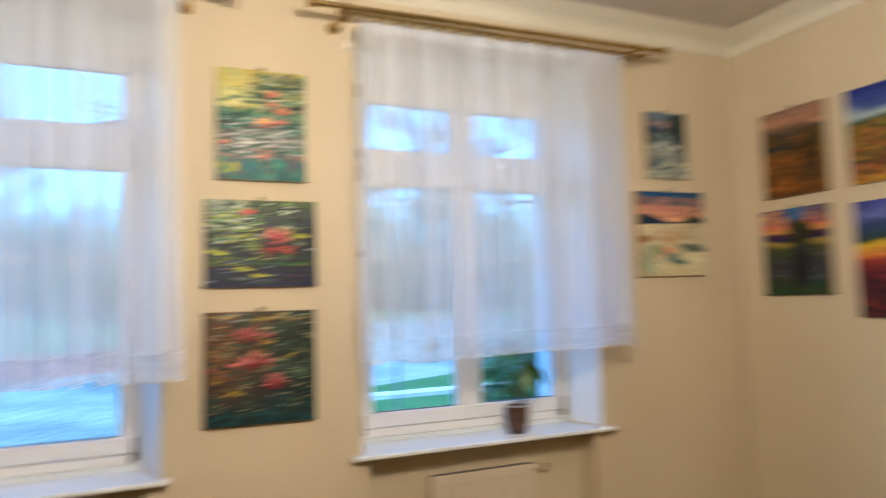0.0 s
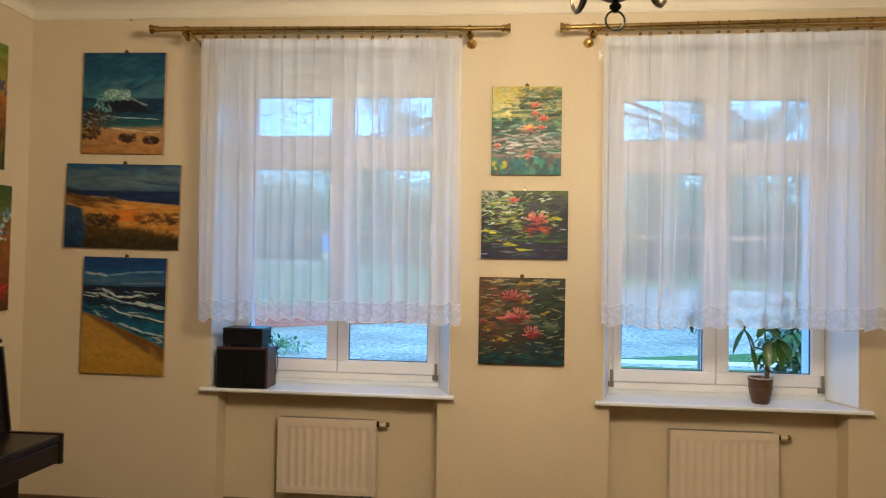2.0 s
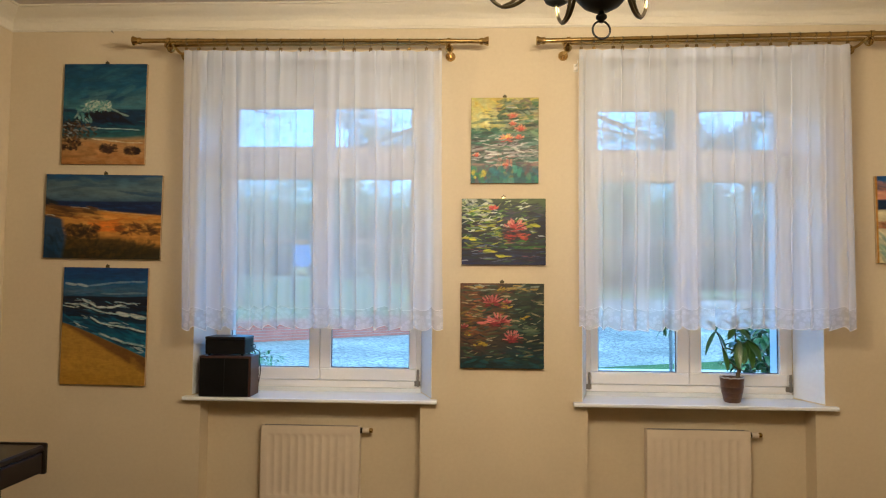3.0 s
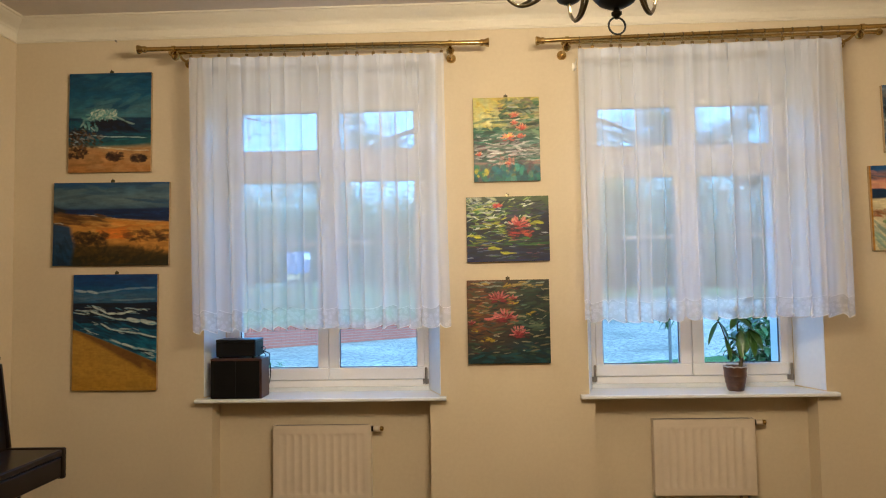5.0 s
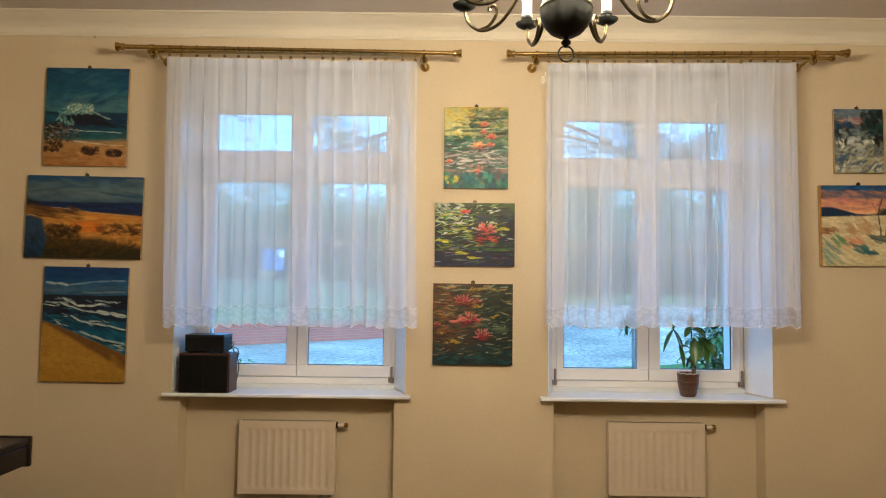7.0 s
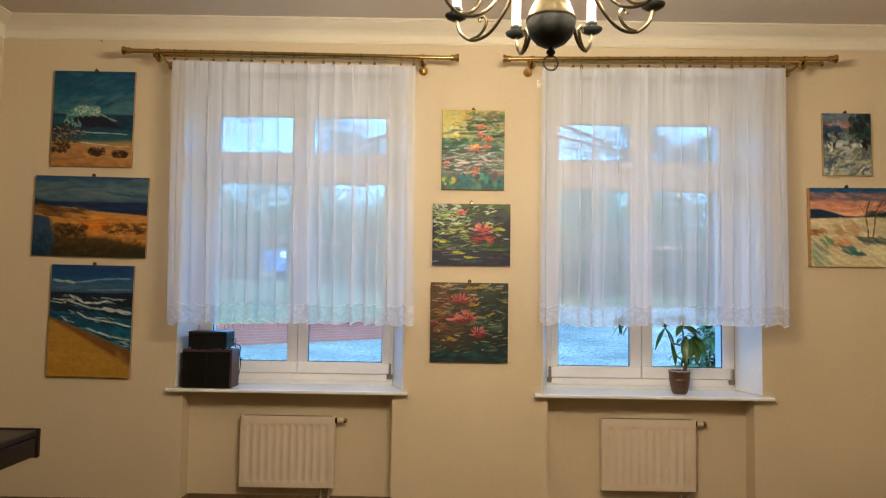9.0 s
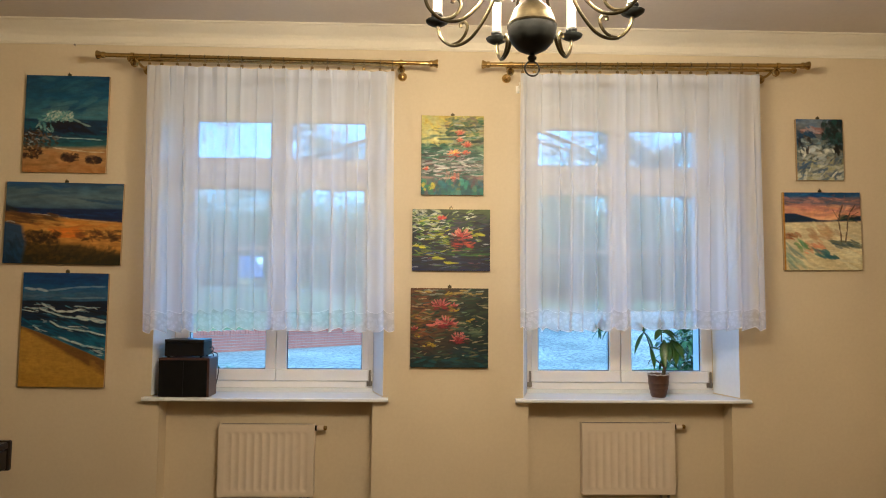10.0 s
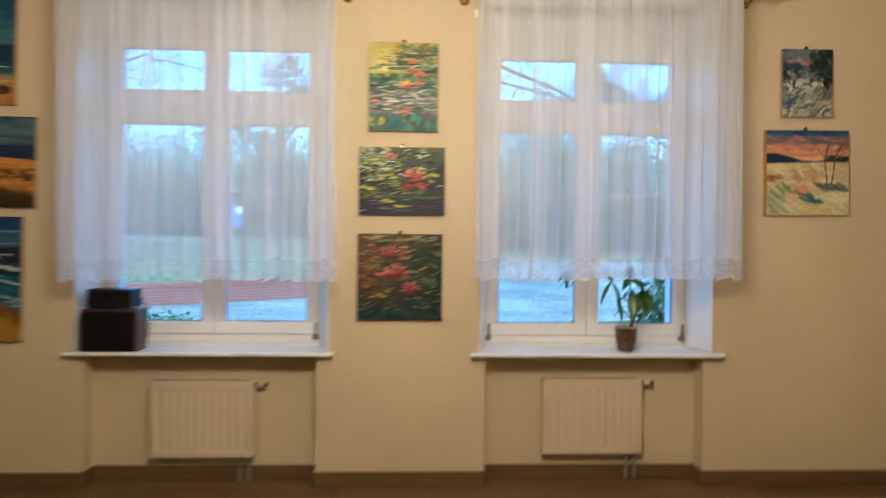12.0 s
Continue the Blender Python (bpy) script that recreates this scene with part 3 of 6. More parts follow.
def curtain_set(seed, rodx, rodz, rear, rearz, cx, hem, label, bracket_ends):
    rnd = random.Random(seed)
    t = thing("curtain_rod", "double brass curtain rod with flared ends on brackets", "curtain rod", (0, 0, 0), "curtain rods")
    s = Shape()
    rod(s, rodx[0], rodx[1], ROD_Y, rodz[0], rodz[1], 0.0135)
    part("front_rod", s, BRASS, t, smooth=True)
    s = Shape()
    rod(s, rear[0], rear[1], REAR_Y, rearz[0], rearz[1], 0.012)
    part("rear_rod", s, BRASS, t, smooth=True)
    for x, z, way in ((rodx[0], rodz[0], -1), (rodx[1], rodz[1], 1)):
        part("finial", finial(x, ROD_Y, z, way), BRASS, t, "flared polished brass cap", smooth=True)
    for x, z in ((rear[0], rearz[0]), (rear[1], rearz[1])):
        part("end_knob", Shape().lathe([(0.003, -0.02), (0.014, -0.014), (0.02, 0.0), (0.014, 0.014), (0.003, 0.02)], 14, (x, REAR_Y, z)), BRASS, t, "round brass knob", smooth=True)
    for x in bracket_ends:
        f = (x - rodx[0]) / (rodx[1] - rodx[0])
        zf = rodz[0] + f * (rodz[1] - rodz[0])
        b = Shape().tube([(x, -0.001, zf - 0.012), (x, -0.012, zf - 0.012)], [0.03, 0.026], 16)
        b.tube([(x, -0.012, zf - 0.012), (x, -0.1, zf - 0.02), (x, REAR_Y, zf - 0.012), (x, ROD_Y, zf - 0.004)], 0.0085, 10)
        b.tube([(x - 0.009, ROD_Y, zf), (x + 0.009, ROD_Y, zf)], 0.0185, 14)
        part("bracket", b, BRASS, t, "brass wall bracket", smooth=True)
        part("bracket_ball", Shape().lathe([(0.004, -0.026), (0.018, -0.018), (0.026, 0.0), (0.018, 0.018), (0.004, 0.026)], 16, (x, ROD_Y + 0.03, zf - 0.034)), BRASS, t, "round brass ball", smooth=True)

    # the net: gathered at the top, loose folds below
    x0, x1 = cx
    cols, rows_n = 700, 40
    cu = thing("net_curtain", label, "curtain", (0, 0, 0), "net curtains")
    clips = 19
    at = [x0 + 0.012 + (x1 - x0 - 0.024) * (k + (rnd.uniform(-0.22, 0.22) if 0 < k < clips - 1 else 0)) / (clips - 1) for k in range(clips)]
    width, folds = x1 - x0, 17
    drift = [(rnd.uniform(1.5, 4.5), rnd.uniform(0, 6.28), rnd.uniform(0.5, 1.0)) for _ in range(3)]
    phase = lambda x: 6.283 * folds * (x - x0) / width + 0.75 * sum(a * math.sin(f * 4.2 * (x - x0) + p) for f, p, a in drift)
    deep = lambda x: 0.72 + 0.28 * math.sin(5.1 * (x - x0) + seed) + 0.2 * math.sin(13 * (x - x0) + 2 * seed)
    fine = [(rnd.uniform(16, 30), rnd.uniform(0, 6.28), rnd.uniform(0.3, 0.8)) for _ in range(3)]
    arr = np.array(at)

    def fold(x, v):
        """Distance out of the plane; v is 0 at the top and 1 at the hem."""
        k = int(np.searchsorted(arr, x))
        near = min(abs(x - arr[max(k - 1, 0)]), abs(x - arr[min(k, clips - 1)])) / ((x1 - x0) / clips)
        tight = math.exp(-3.0 * v)
        wide = 1.1 * deep(x) * math.cos(phase(x) + 0.25 * math.sin(3 * v + x))
        thin = sum(a * math.sin(6.283 * f * (x - x0) / 1.5 + p) for f, p, a in fine)
        return 0.016 * (near * 1.6 - 0.6) * tight + (0.013 * wide + 0.006 * thin) * (1 - math.exp(-2.2 * v))

    def swing(x, v):
        """Folds lean a little sideways, the fall widens towards the hem."""
        edge = min(1.0, (x - x0) / 0.08, (x1 - x) / 0.08)
        lap = 0.027 * deep(x) * (1 - 0.45 * math.exp(-4 * v)) * math.sin(phase(x)) * max(edge, 0)
        return x + lap + 0.010 * math.sin(9 * x + 2.0 * v) * v + hem[2] * v * (x - x0) / (x1 - x0) + hem[3] * v * (1 - (x - x0) / (x1 - x0))

    def zrow(x, v, low):
        f = (x - rodx[0]) / (rodx[1] - rodx[0])
        top = rodz[0] + f * (rodz[1] - rodz[0]) - 0.056
        gap = float(np.min(np.abs(arr - x))) / ((x1 - x0) / clips)
        top -= 0.007 * gap
        bottom = hem[0] + (hem[1] - hem[0]) * (x - x0) / (x1 - x0)
        bottom += low * 0.026 * (1 - abs(math.sin(math.pi * (x - x0) / 0.083 + 0.4 * math.sin(7 * x)))) + 0.006 * math.sin(5 * x)
        return top + (bottom - top) * v

    lace_at = 0.93
    vs = [k / (rows_n - 1) * lace_at for k in range(rows_n)]
    xs = [x0 + (x1 - x0) * i / (cols - 1) for i in range(cols)]
    grid = lambda rows, low: [(swing(x, v), ROD_Y + fold(x, v), zrow(x, v, low)) for v in rows for x in xs]
    quads = lambda r: [(j * cols + i, j * cols + i + 1, (j + 1) * cols + i + 1, (j + 1) * cols + i) for j in range(r - 1) for i in range(cols - 1)]
    part("net", Shape().add(grid(vs, 1), quads(rows_n)), NET, cu, "sheer white net in loose folds", smooth=True)
    lv = [lace_at, 0.945, 0.96, 0.975, 0.99, 1.0]
    part("lace_border", Shape().add(grid(lv, 1), quads(len(lv))), LACE, cu, "white lace border with scalloped edge", smooth=True)
    part("hem_thread", Shape().tube([(swing(x, 1), ROD_Y + fold(x, 1), zrow(x, 1, 1)) for x in xs[::2]], 0.0019, 5), THREAD, cu, "raised white scallop edging")
    part("border_thread", Shape().tube([(swing(x, lace_at), ROD_Y + fold(x, lace_at), zrow(x, lace_at, 1)) for x in xs[::3]], 0.0011, 4), THREAD, cu)
    head = 0.03
    part("heading_tape", Shape().add(grid([0.0, head], 1), quads(2)), NET, cu, "gathered heading tape", smooth=True).location = (0, 0.004, 0)
    for x in at:
        f = (x - rodx[0]) / (rodx[1] - rodx[0])
        r = part("ring", RING, BRASS, cu, "small aged brass ring")
        r.location = (x, ROD_Y, rodz[0] + f * (rodz[1] - rodz[0]) - 0.0035)
        r.rotation_euler = (0, 0, radians(rnd.uniform(-9, 9)))
        part("clip", GOLD_CLIP if rnd.random() < 0.2 else CLIP, BRASS, r)


curtain_set(3, (-1.93, 0.075), (2.84, 2.822), (-1.79, -0.135), (2.846, 2.842), (-1.648, -0.164), (1.183, 1.2, 0.014, 0.03), "sheer white net curtain with lace hem on brass rings", (-1.74, -0.125))
curtain_set(8, (0.39, 2.37), (2.822, 2.85), (0.54, 2.345), (2.838, 2.848), (0.604, 2.080), (1.2075, 1.222, -0.005, -0.008), "sheer white net curtain with lace hem on brass rings", (0.545, 2.20))


# ---- paintings ----
def lin(c):
    return np.array([((v / 255 + 0.055) / 1.055) ** 2.4 if v > 10 else v / 255 / 12.92 for v in c])


class Canvas:
    """Oil colours laid stroke by stroke on a raster of pigment and paint thickness."""

    def __init__(self, w, h, seed):
        self.nx, self.ny = int(w / PITCH) + 1, int(h / PITCH) + 1
        self.w, self.h = w, h
        self.rng = np.random.default_rng(seed)
        self.img = np.zeros((self.ny, self.nx, 3))
        self.thick = np.zeros((self.ny, self.nx))
        self.v, self.u = np.mgrid[0 : 1 : self.ny * 1j, 0 : 1 : self.nx * 1j]

    def cloud(self, n, m=None):
        """Smooth random field between 0 and 1 with n cells down and m across."""
        m = m or n
        g = self.rng.random((n + 2, m + 2))
        y, x = self.v * n, self.u * m
        i, j = y.astype(int), x.astype(int)
        a, b = y - i, x - j
        a, b = a * a * (3 - 2 * a), b * b * (3 - 2 * b)
        return (g[i, j] * (1 - b) + g[i, j + 1] * b) * (1 - a) + (g[i + 1, j] * (1 - b) + g[i + 1, j + 1] * b) * a

    def wash(self, stops, wob=0.04):
        """Level bands of colour, blended down the canvas: (height from the top, colour)."""
        t = self.v + wob * (self.cloud(6, 3) - 0.5) * 2
        vs = [s[0] for s in stops]
        for k in range(3):
            self.img[..., k] = np.interp(t, vs, [lin(s[1])[k] for s in stops])
        self.img *= (0.8 + 0.4 * self.cloud(40, 12))[..., None]

    def area(self, inside, c, alpha=1.0, mottled=0.35):
        m = np.clip(inside, 0, 1) * alpha
        tone = (1 - mottled / 2 + mottled * self.cloud(34, 18))[..., None]
        self.img += m[..., None] * (lin(c) * tone - self.img)

    def soft(self, field, width=0.02):
        return np.clip(field / width + 0.5, 0, 1)

    def stroke(self, u, v, length, width, turn, c, alpha=0.9, lift=0.4):
        px, py = u * (self.nx - 1), v * (self.ny - 1)
        L, W = max(length / PITCH / 2, 0.8), max(width / PITCH / 2, 0.55)
        r = int(L + W + 2)
        i0, i1, j0, j1 = max(int(py) - r, 0), min(int(py) + r + 1, self.ny), max(int(px) - r, 0), min(int(px) + r + 1, self.nx)
        if i0 >= i1 or j0 >= j1:
            return
        yy, xx = np.mgrid[i0:i1, j0:j1]
        dx, dy = xx - px, yy - py
        a, b = dx * math.cos(turn) + dy * math.sin(turn), -dx * math.sin(turn) + dy * math.cos(turn)
        b = b + 0.25 * W * np.sin(a / L * 2 + u * 40)
        m = np.clip(1.6 - (np.abs(a) / L) ** 3 - (np.abs(b) / W) ** 2 - 0.6, 0, 1)
        m = np.clip(m * 1.8, 0, 1) * (0.75 + 0.5 * self.rng.random(m.shape))
        m = np.clip(m, 0, 1) * alpha
        self.img[i0:i1, j0:j1] += m[..., None] * (c - self.img[i0:i1, j0:j1])
        self.thick[i0:i1, j0:j1] = np.maximum(self.thick[i0:i1, j0:j1] * (1 - 0.5 * m), m * lift)

    def dabs(self, n, box, colours, length, width, turn=0.0, spread=0.25, alpha=0.85, lift=0.5):
        r = self.rng
        for _ in range(n):
            c = lin(colours[r.integers(len(colours))]) * r.uniform(0.75, 1.25)
            self.stroke(r.uniform(box[0], box[1]), r.uniform(box[2], box[3]), length * r.uniform(0.5, 1.5), width * r.uniform(0.6, 1.5), turn + r.normal(0, spread), c, alpha * r.uniform(0.6, 1), lift)

    def line(self, pts, width, c, alpha=0.9, lift=0.6):
        for (a, b), (d, e) in zip(pts, pts[1:]):
            self.stroke((a + d) / 2, (b + e) / 2, math.hypot((d - a) * self.w, (e - b) * self.h) * 1.15, width, math.atan2((e - b) * self.h, (d - a) * self.w), lin(c), alpha, lift)

    def lily(self, u, v, r, deep, light):
        """A water lily: petals fanned up and out, dark at the heart and light at the tips."""
        deep, light = lin(deep), lin(light)
        self.dabs(10, (u - 0.8 * r / self.w, u + 0.8 * r / self.w, v - 0.25 * r / self.h, v + 0.3 * r / self.h), [(70, 20, 26), (110, 34, 36)], r * 0.6, r * 0.2, 0, 0.3, 0.7)
        for k in range(34):
            a = math.pi * (1.0 + self.rng.random())
            f = self.rng.uniform(0.2, 0.9)
            c = deep + (light - deep) * np.clip(f * 1.3 - 0.35 + self.rng.normal(0, 0.2), 0, 1)
            self.stroke(u + math.cos(a) * r * f * 0.9 / self.w, v + math.sin(a) * r * 0.7 * f / self.h, r * self.rng.uniform(0.35, 0.65), r * 0.13, a + self.rng.normal(0, 0.15), c, 0.92, 0.9)
        for k in range(5):
            self.stroke(u + self.rng.uniform(-0.5, 0.5) * r / self.w, v + self.rng.uniform(0.05, 0.25) * r / self.h, r * 0.6, r * 0.12, self.rng.uniform(-0.3, 0.3), deep, 0.8, 0.8)

    def finish(self, strength=0.3):
        """Uneven pigment: streaks of the brush and thin places where the ground shows."""
        streak = self.cloud(110, 22) * 0.6 + self.cloud(60, 60) * 0.4
        self.img = np.clip(self.img * (1 - strength / 2 + strength * streak)[..., None], 0, 1)

    def mesh(self, front):
        """The painted face, its paint standing up to a millimetre proud."""
        z = self.thick * 0.0011
        pts = np.stack([(self.u - 0.5) * self.w, front - z, (0.5 - self.v) * self.h], -1).reshape(-1, 3)
        i = np.arange(self.ny * self.nx).reshape(self.ny, self.nx)
        quads = np.stack([i[1:, :-1], i[1:, 1:], i[:-1, 1:], i[:-1, :-1]], -1).reshape(-1, 4)
        me = bpy.data.meshes.new("painted_canvas")
        me.from_pydata(pts.tolist(), [], quads.tolist())
        col = me.color_attributes.new("pigment", "FLOAT_COLOR", "POINT")
        rgb = np.clip(1.25 * np.clip(self.img, 0, 1) ** 1.22 * PIGMENT, 0.003, 0.85).reshape(-1, 3)
        col.data.foreach_set("color", np.concatenate([rgb, np.ones((len(rgb), 1))], 1).astype(np.float32).ravel())
        me.polygons.foreach_set("use_smooth", [True] * len(me.polygons))
        me.materials.append(OIL)
        me.update()
        return me


PITCH = 0.0034
PIGMENT = np.array([0.66, 0.74, 0.78])


def breaking_wave(p):
    p.wash([(0, (22, 78, 108)), (0.25, (34, 100, 126)), (0.38, (70, 122, 136)), (0.44, (84, 128, 138)), (0.455, (10, 66, 92)), (0.6, (10, 66, 92)), (0.72, (52, 108, 112)), (0.76, (190, 150, 104)), (1, (178, 124, 70))], 0.02)
    p.dabs(70, (0, 1, 0.0, 0.4), [(20, 84, 116), (44, 104, 128), (70, 120, 136)], 0.16, 0.03, -0.15, 0.2, 0.4, 0.25)
    p.dabs(30, (0.3, 1, 0.25, 0.43), [(96, 134, 142), (110, 140, 144), (70, 118, 132)], 0.12, 0.03, -0.2, 0.2, 0.45, 0.2)
    p.dabs(60, (0, 1, 0.46, 0.7), [(8, 56, 84), (20, 90, 110), (40, 112, 120)], 0.09, 0.012, 0.05, 0.12, 0.7)
    hump = p.soft(0.075 - np.abs(p.v - 0.52 - 0.5 * (p.u - 0.45) ** 2) - 0.19 * np.abs(p.u - 0.48), 0.02)
    p.area(hump, (10, 30, 52))
    p.dabs(34, (0.24, 0.62, 0.37, 0.46), [(160, 186, 172), (120, 166, 158), (206, 208, 190)], 0.035, 0.016, -0.5, 0.8)
    p.line([(0.14, 0.54), (0.22, 0.47), (0.3, 0.42), (0.42, 0.41), (0.52, 0.41), (0.6, 0.45), (0.68, 0.49), (0.8, 0.52)], 0.014, (180, 194, 182), 0.7)
    p.dabs(150, (0.27, 0.58, 0.37, 0.47), [(206, 208, 192), (120, 166, 160), (170, 194, 182), (90, 146, 146)], 0.022, 0.009, -0.4, 0.9)
    p.dabs(26, (0.16, 0.36, 0.44, 0.58), [(110, 160, 156), (150, 184, 176), (60, 120, 130)], 0.035, 0.014, 1.0, 0.6)
    p.dabs(30, (0.3, 0.68, 0.48, 0.58), [(8, 26, 48), (16, 44, 70)], 0.05, 0.014, 0.3, 0.4)
    p.line([(0.28, 0.63), (0.5, 0.645), (0.72, 0.65), (0.94, 0.66)], 0.008, (186, 204, 200))
    p.line([(0.36, 0.745), (0.55, 0.765), (0.78, 0.785), (0.98, 0.785)], 0.009, (226, 212, 180))
    p.dabs(80, (0.3, 1, 0.79, 1), [(196, 146, 94), (180, 126, 76), (204, 158, 106)], 0.1, 0.03, 0.1, 0.3, 0.4)
    p.dabs(170, (0.0, 0.22, 0.57, 0.86), [(96, 62, 40), (130, 88, 54), (44, 30, 26), (70, 50, 38), (30, 24, 24)], 0.03, 0.012, 0.3, 0.7)
    p.dabs(16, (0.02, 0.3, 0.56, 0.72), [(190, 190, 184), (150, 160, 162)], 0.03, 0.008, 0.3, 0.5)
    p.dabs(40, (0.1, 0.42, 0.6, 0.76), [(120, 86, 60), (84, 54, 40), (140, 130, 126)], 0.03, 0.014, 0.4, 0.7)
    for u, v in ((0.58, 0.84), (0.86, 0.86)):
        p.dabs(60, (u - 0.1, u + 0.08, v - 0.03, v + 0.04), [(64, 40, 34), (84, 54, 44), (36, 26, 28)], 0.03, 0.014, 0.15, 0.35)
        p.dabs(6, (u - 0.1, u, v - 0.04, v - 0.02), [(150, 110, 80)], 0.03, 0.008, 0.1, 0.2)


def dunes(p):
    p.wash([(0, (44, 88, 124)), (0.08, (84, 112, 128)), (0.2, (112, 128, 134)), (0.30, (84, 108, 124)), (0.325, (26, 58, 98)), (0.43, (30, 66, 108)), (0.47, (208, 160, 96)), (0.62, (214, 150, 72)), (0.75, (190, 126, 60)), (0.9, (84, 68, 34)), (1, (44, 40, 22))], 0.012)
    p.dabs(40, (0, 1, 0.02, 0.27), [(118, 132, 136), (80, 106, 122), (104, 122, 128), (66, 96, 118)], 0.2, 0.03, -0.04, 0.1, 0.4, 0.2)
    p.dabs(12, (0.0, 0.5, 0.0, 0.06), [(34, 84, 124), (46, 96, 130)], 0.16, 0.02, 0.1, 0.15, 0.6)
    p.dabs(8, (0.72, 1, 0.2, 0.25), [(50, 88, 116)], 0.14, 0.012, 0.05, 0.1, 0.6)
    sea = p.soft(p.v - 0.325, 0.008) * p.soft(0.36 + 0.12 * p.u - p.v, 0.02)
    p.area(sea, (24, 52, 92), 0.95)
    p.dabs(50, (0.15, 1, 0.34, 0.43), [(20, 44, 84), (34, 72, 116)], 0.12, 0.01, 0.04, 0.06, 0.6)
    p.line([(0.22, 0.385), (0.4, 0.41), (0.55, 0.44), (0.75, 0.47), (0.99, 0.485)], 0.009, (214, 200, 170), 0.8)
    p.area(p.soft(p.v - 0.28 - 0.5 * p.u, 0.02) * p.soft(0.37 - p.v, 0.02) * p.soft(0.11 - p.u, 0.03), (36, 48, 58), 0.95)
    sand = p.soft(p.v - 0.37 - 0.12 * p.u, 0.02) * p.soft(0.85 - p.v, 0.1)
    p.area(sand, (206, 148, 74), 0.9)
    p.dabs(60, (0.0, 0.45, 0.38, 0.52), [(112, 76, 44), (150, 104, 58), (90, 64, 42)], 0.13, 0.016, 0.18, 0.08, 0.6)
    p.dabs(50, (0.3, 1.0, 0.47, 0.66), [(222, 158, 76), (228, 174, 96), (206, 134, 58)], 0.14, 0.02, 0.06, 0.12, 0.5)
    p.dabs(30, (0.42, 0.62, 0.54, 0.66), [(230, 140, 48), (222, 126, 40)], 0.1, 0.02, 0, 0.15, 0.6)
    p.dabs(60, (0.62, 1.0, 0.58, 0.7), [(104, 66, 34), (80, 54, 30), (130, 80, 40)], 0.06, 0.016, 0.2, 0.4, 0.6)
    p.dabs(90, (0.18, 0.46, 0.6, 0.76), [(72, 52, 28), (56, 44, 26), (96, 66, 32), (48, 40, 26)], 0.05, 0.02, 0.1, 0.5, 0.6)
    grass = p.soft(p.v - 0.95 + 0.2 * p.soft(p.u - 0.1, 0.25) - 0.1 * p.soft(p.u - 0.78, 0.3), 0.06)
    p.area(grass, (56, 50, 24), 0.85)
    p.dabs(170, (0.14, 0.95, 0.78, 1.0), [(64, 54, 22), (90, 68, 26), (44, 42, 20), (116, 84, 30), (40, 46, 24)], 0.05, 0.02, -0.5, 0.6, 0.35)
    lake = p.soft(0.2 - p.u - 0.14 * np.abs(p.v - 0.72) - 0.03 * p.cloud(5, 4), 0.04) * p.soft(p.v - 0.49 - 0.3 * p.u, 0.03)
    p.area(lake, (30, 78, 110), 0.95)
    p.dabs(40, (0.0, 0.14, 0.7, 1.0), [(20, 50, 72), (34, 78, 106), (26, 66, 92)], 0.08, 0.02, 1.2, 0.3, 0.5)
    p.line([(0.01, 0.49), (0.05, 0.485), (0.09, 0.50)], 0.007, (196, 196, 180), 0.7)


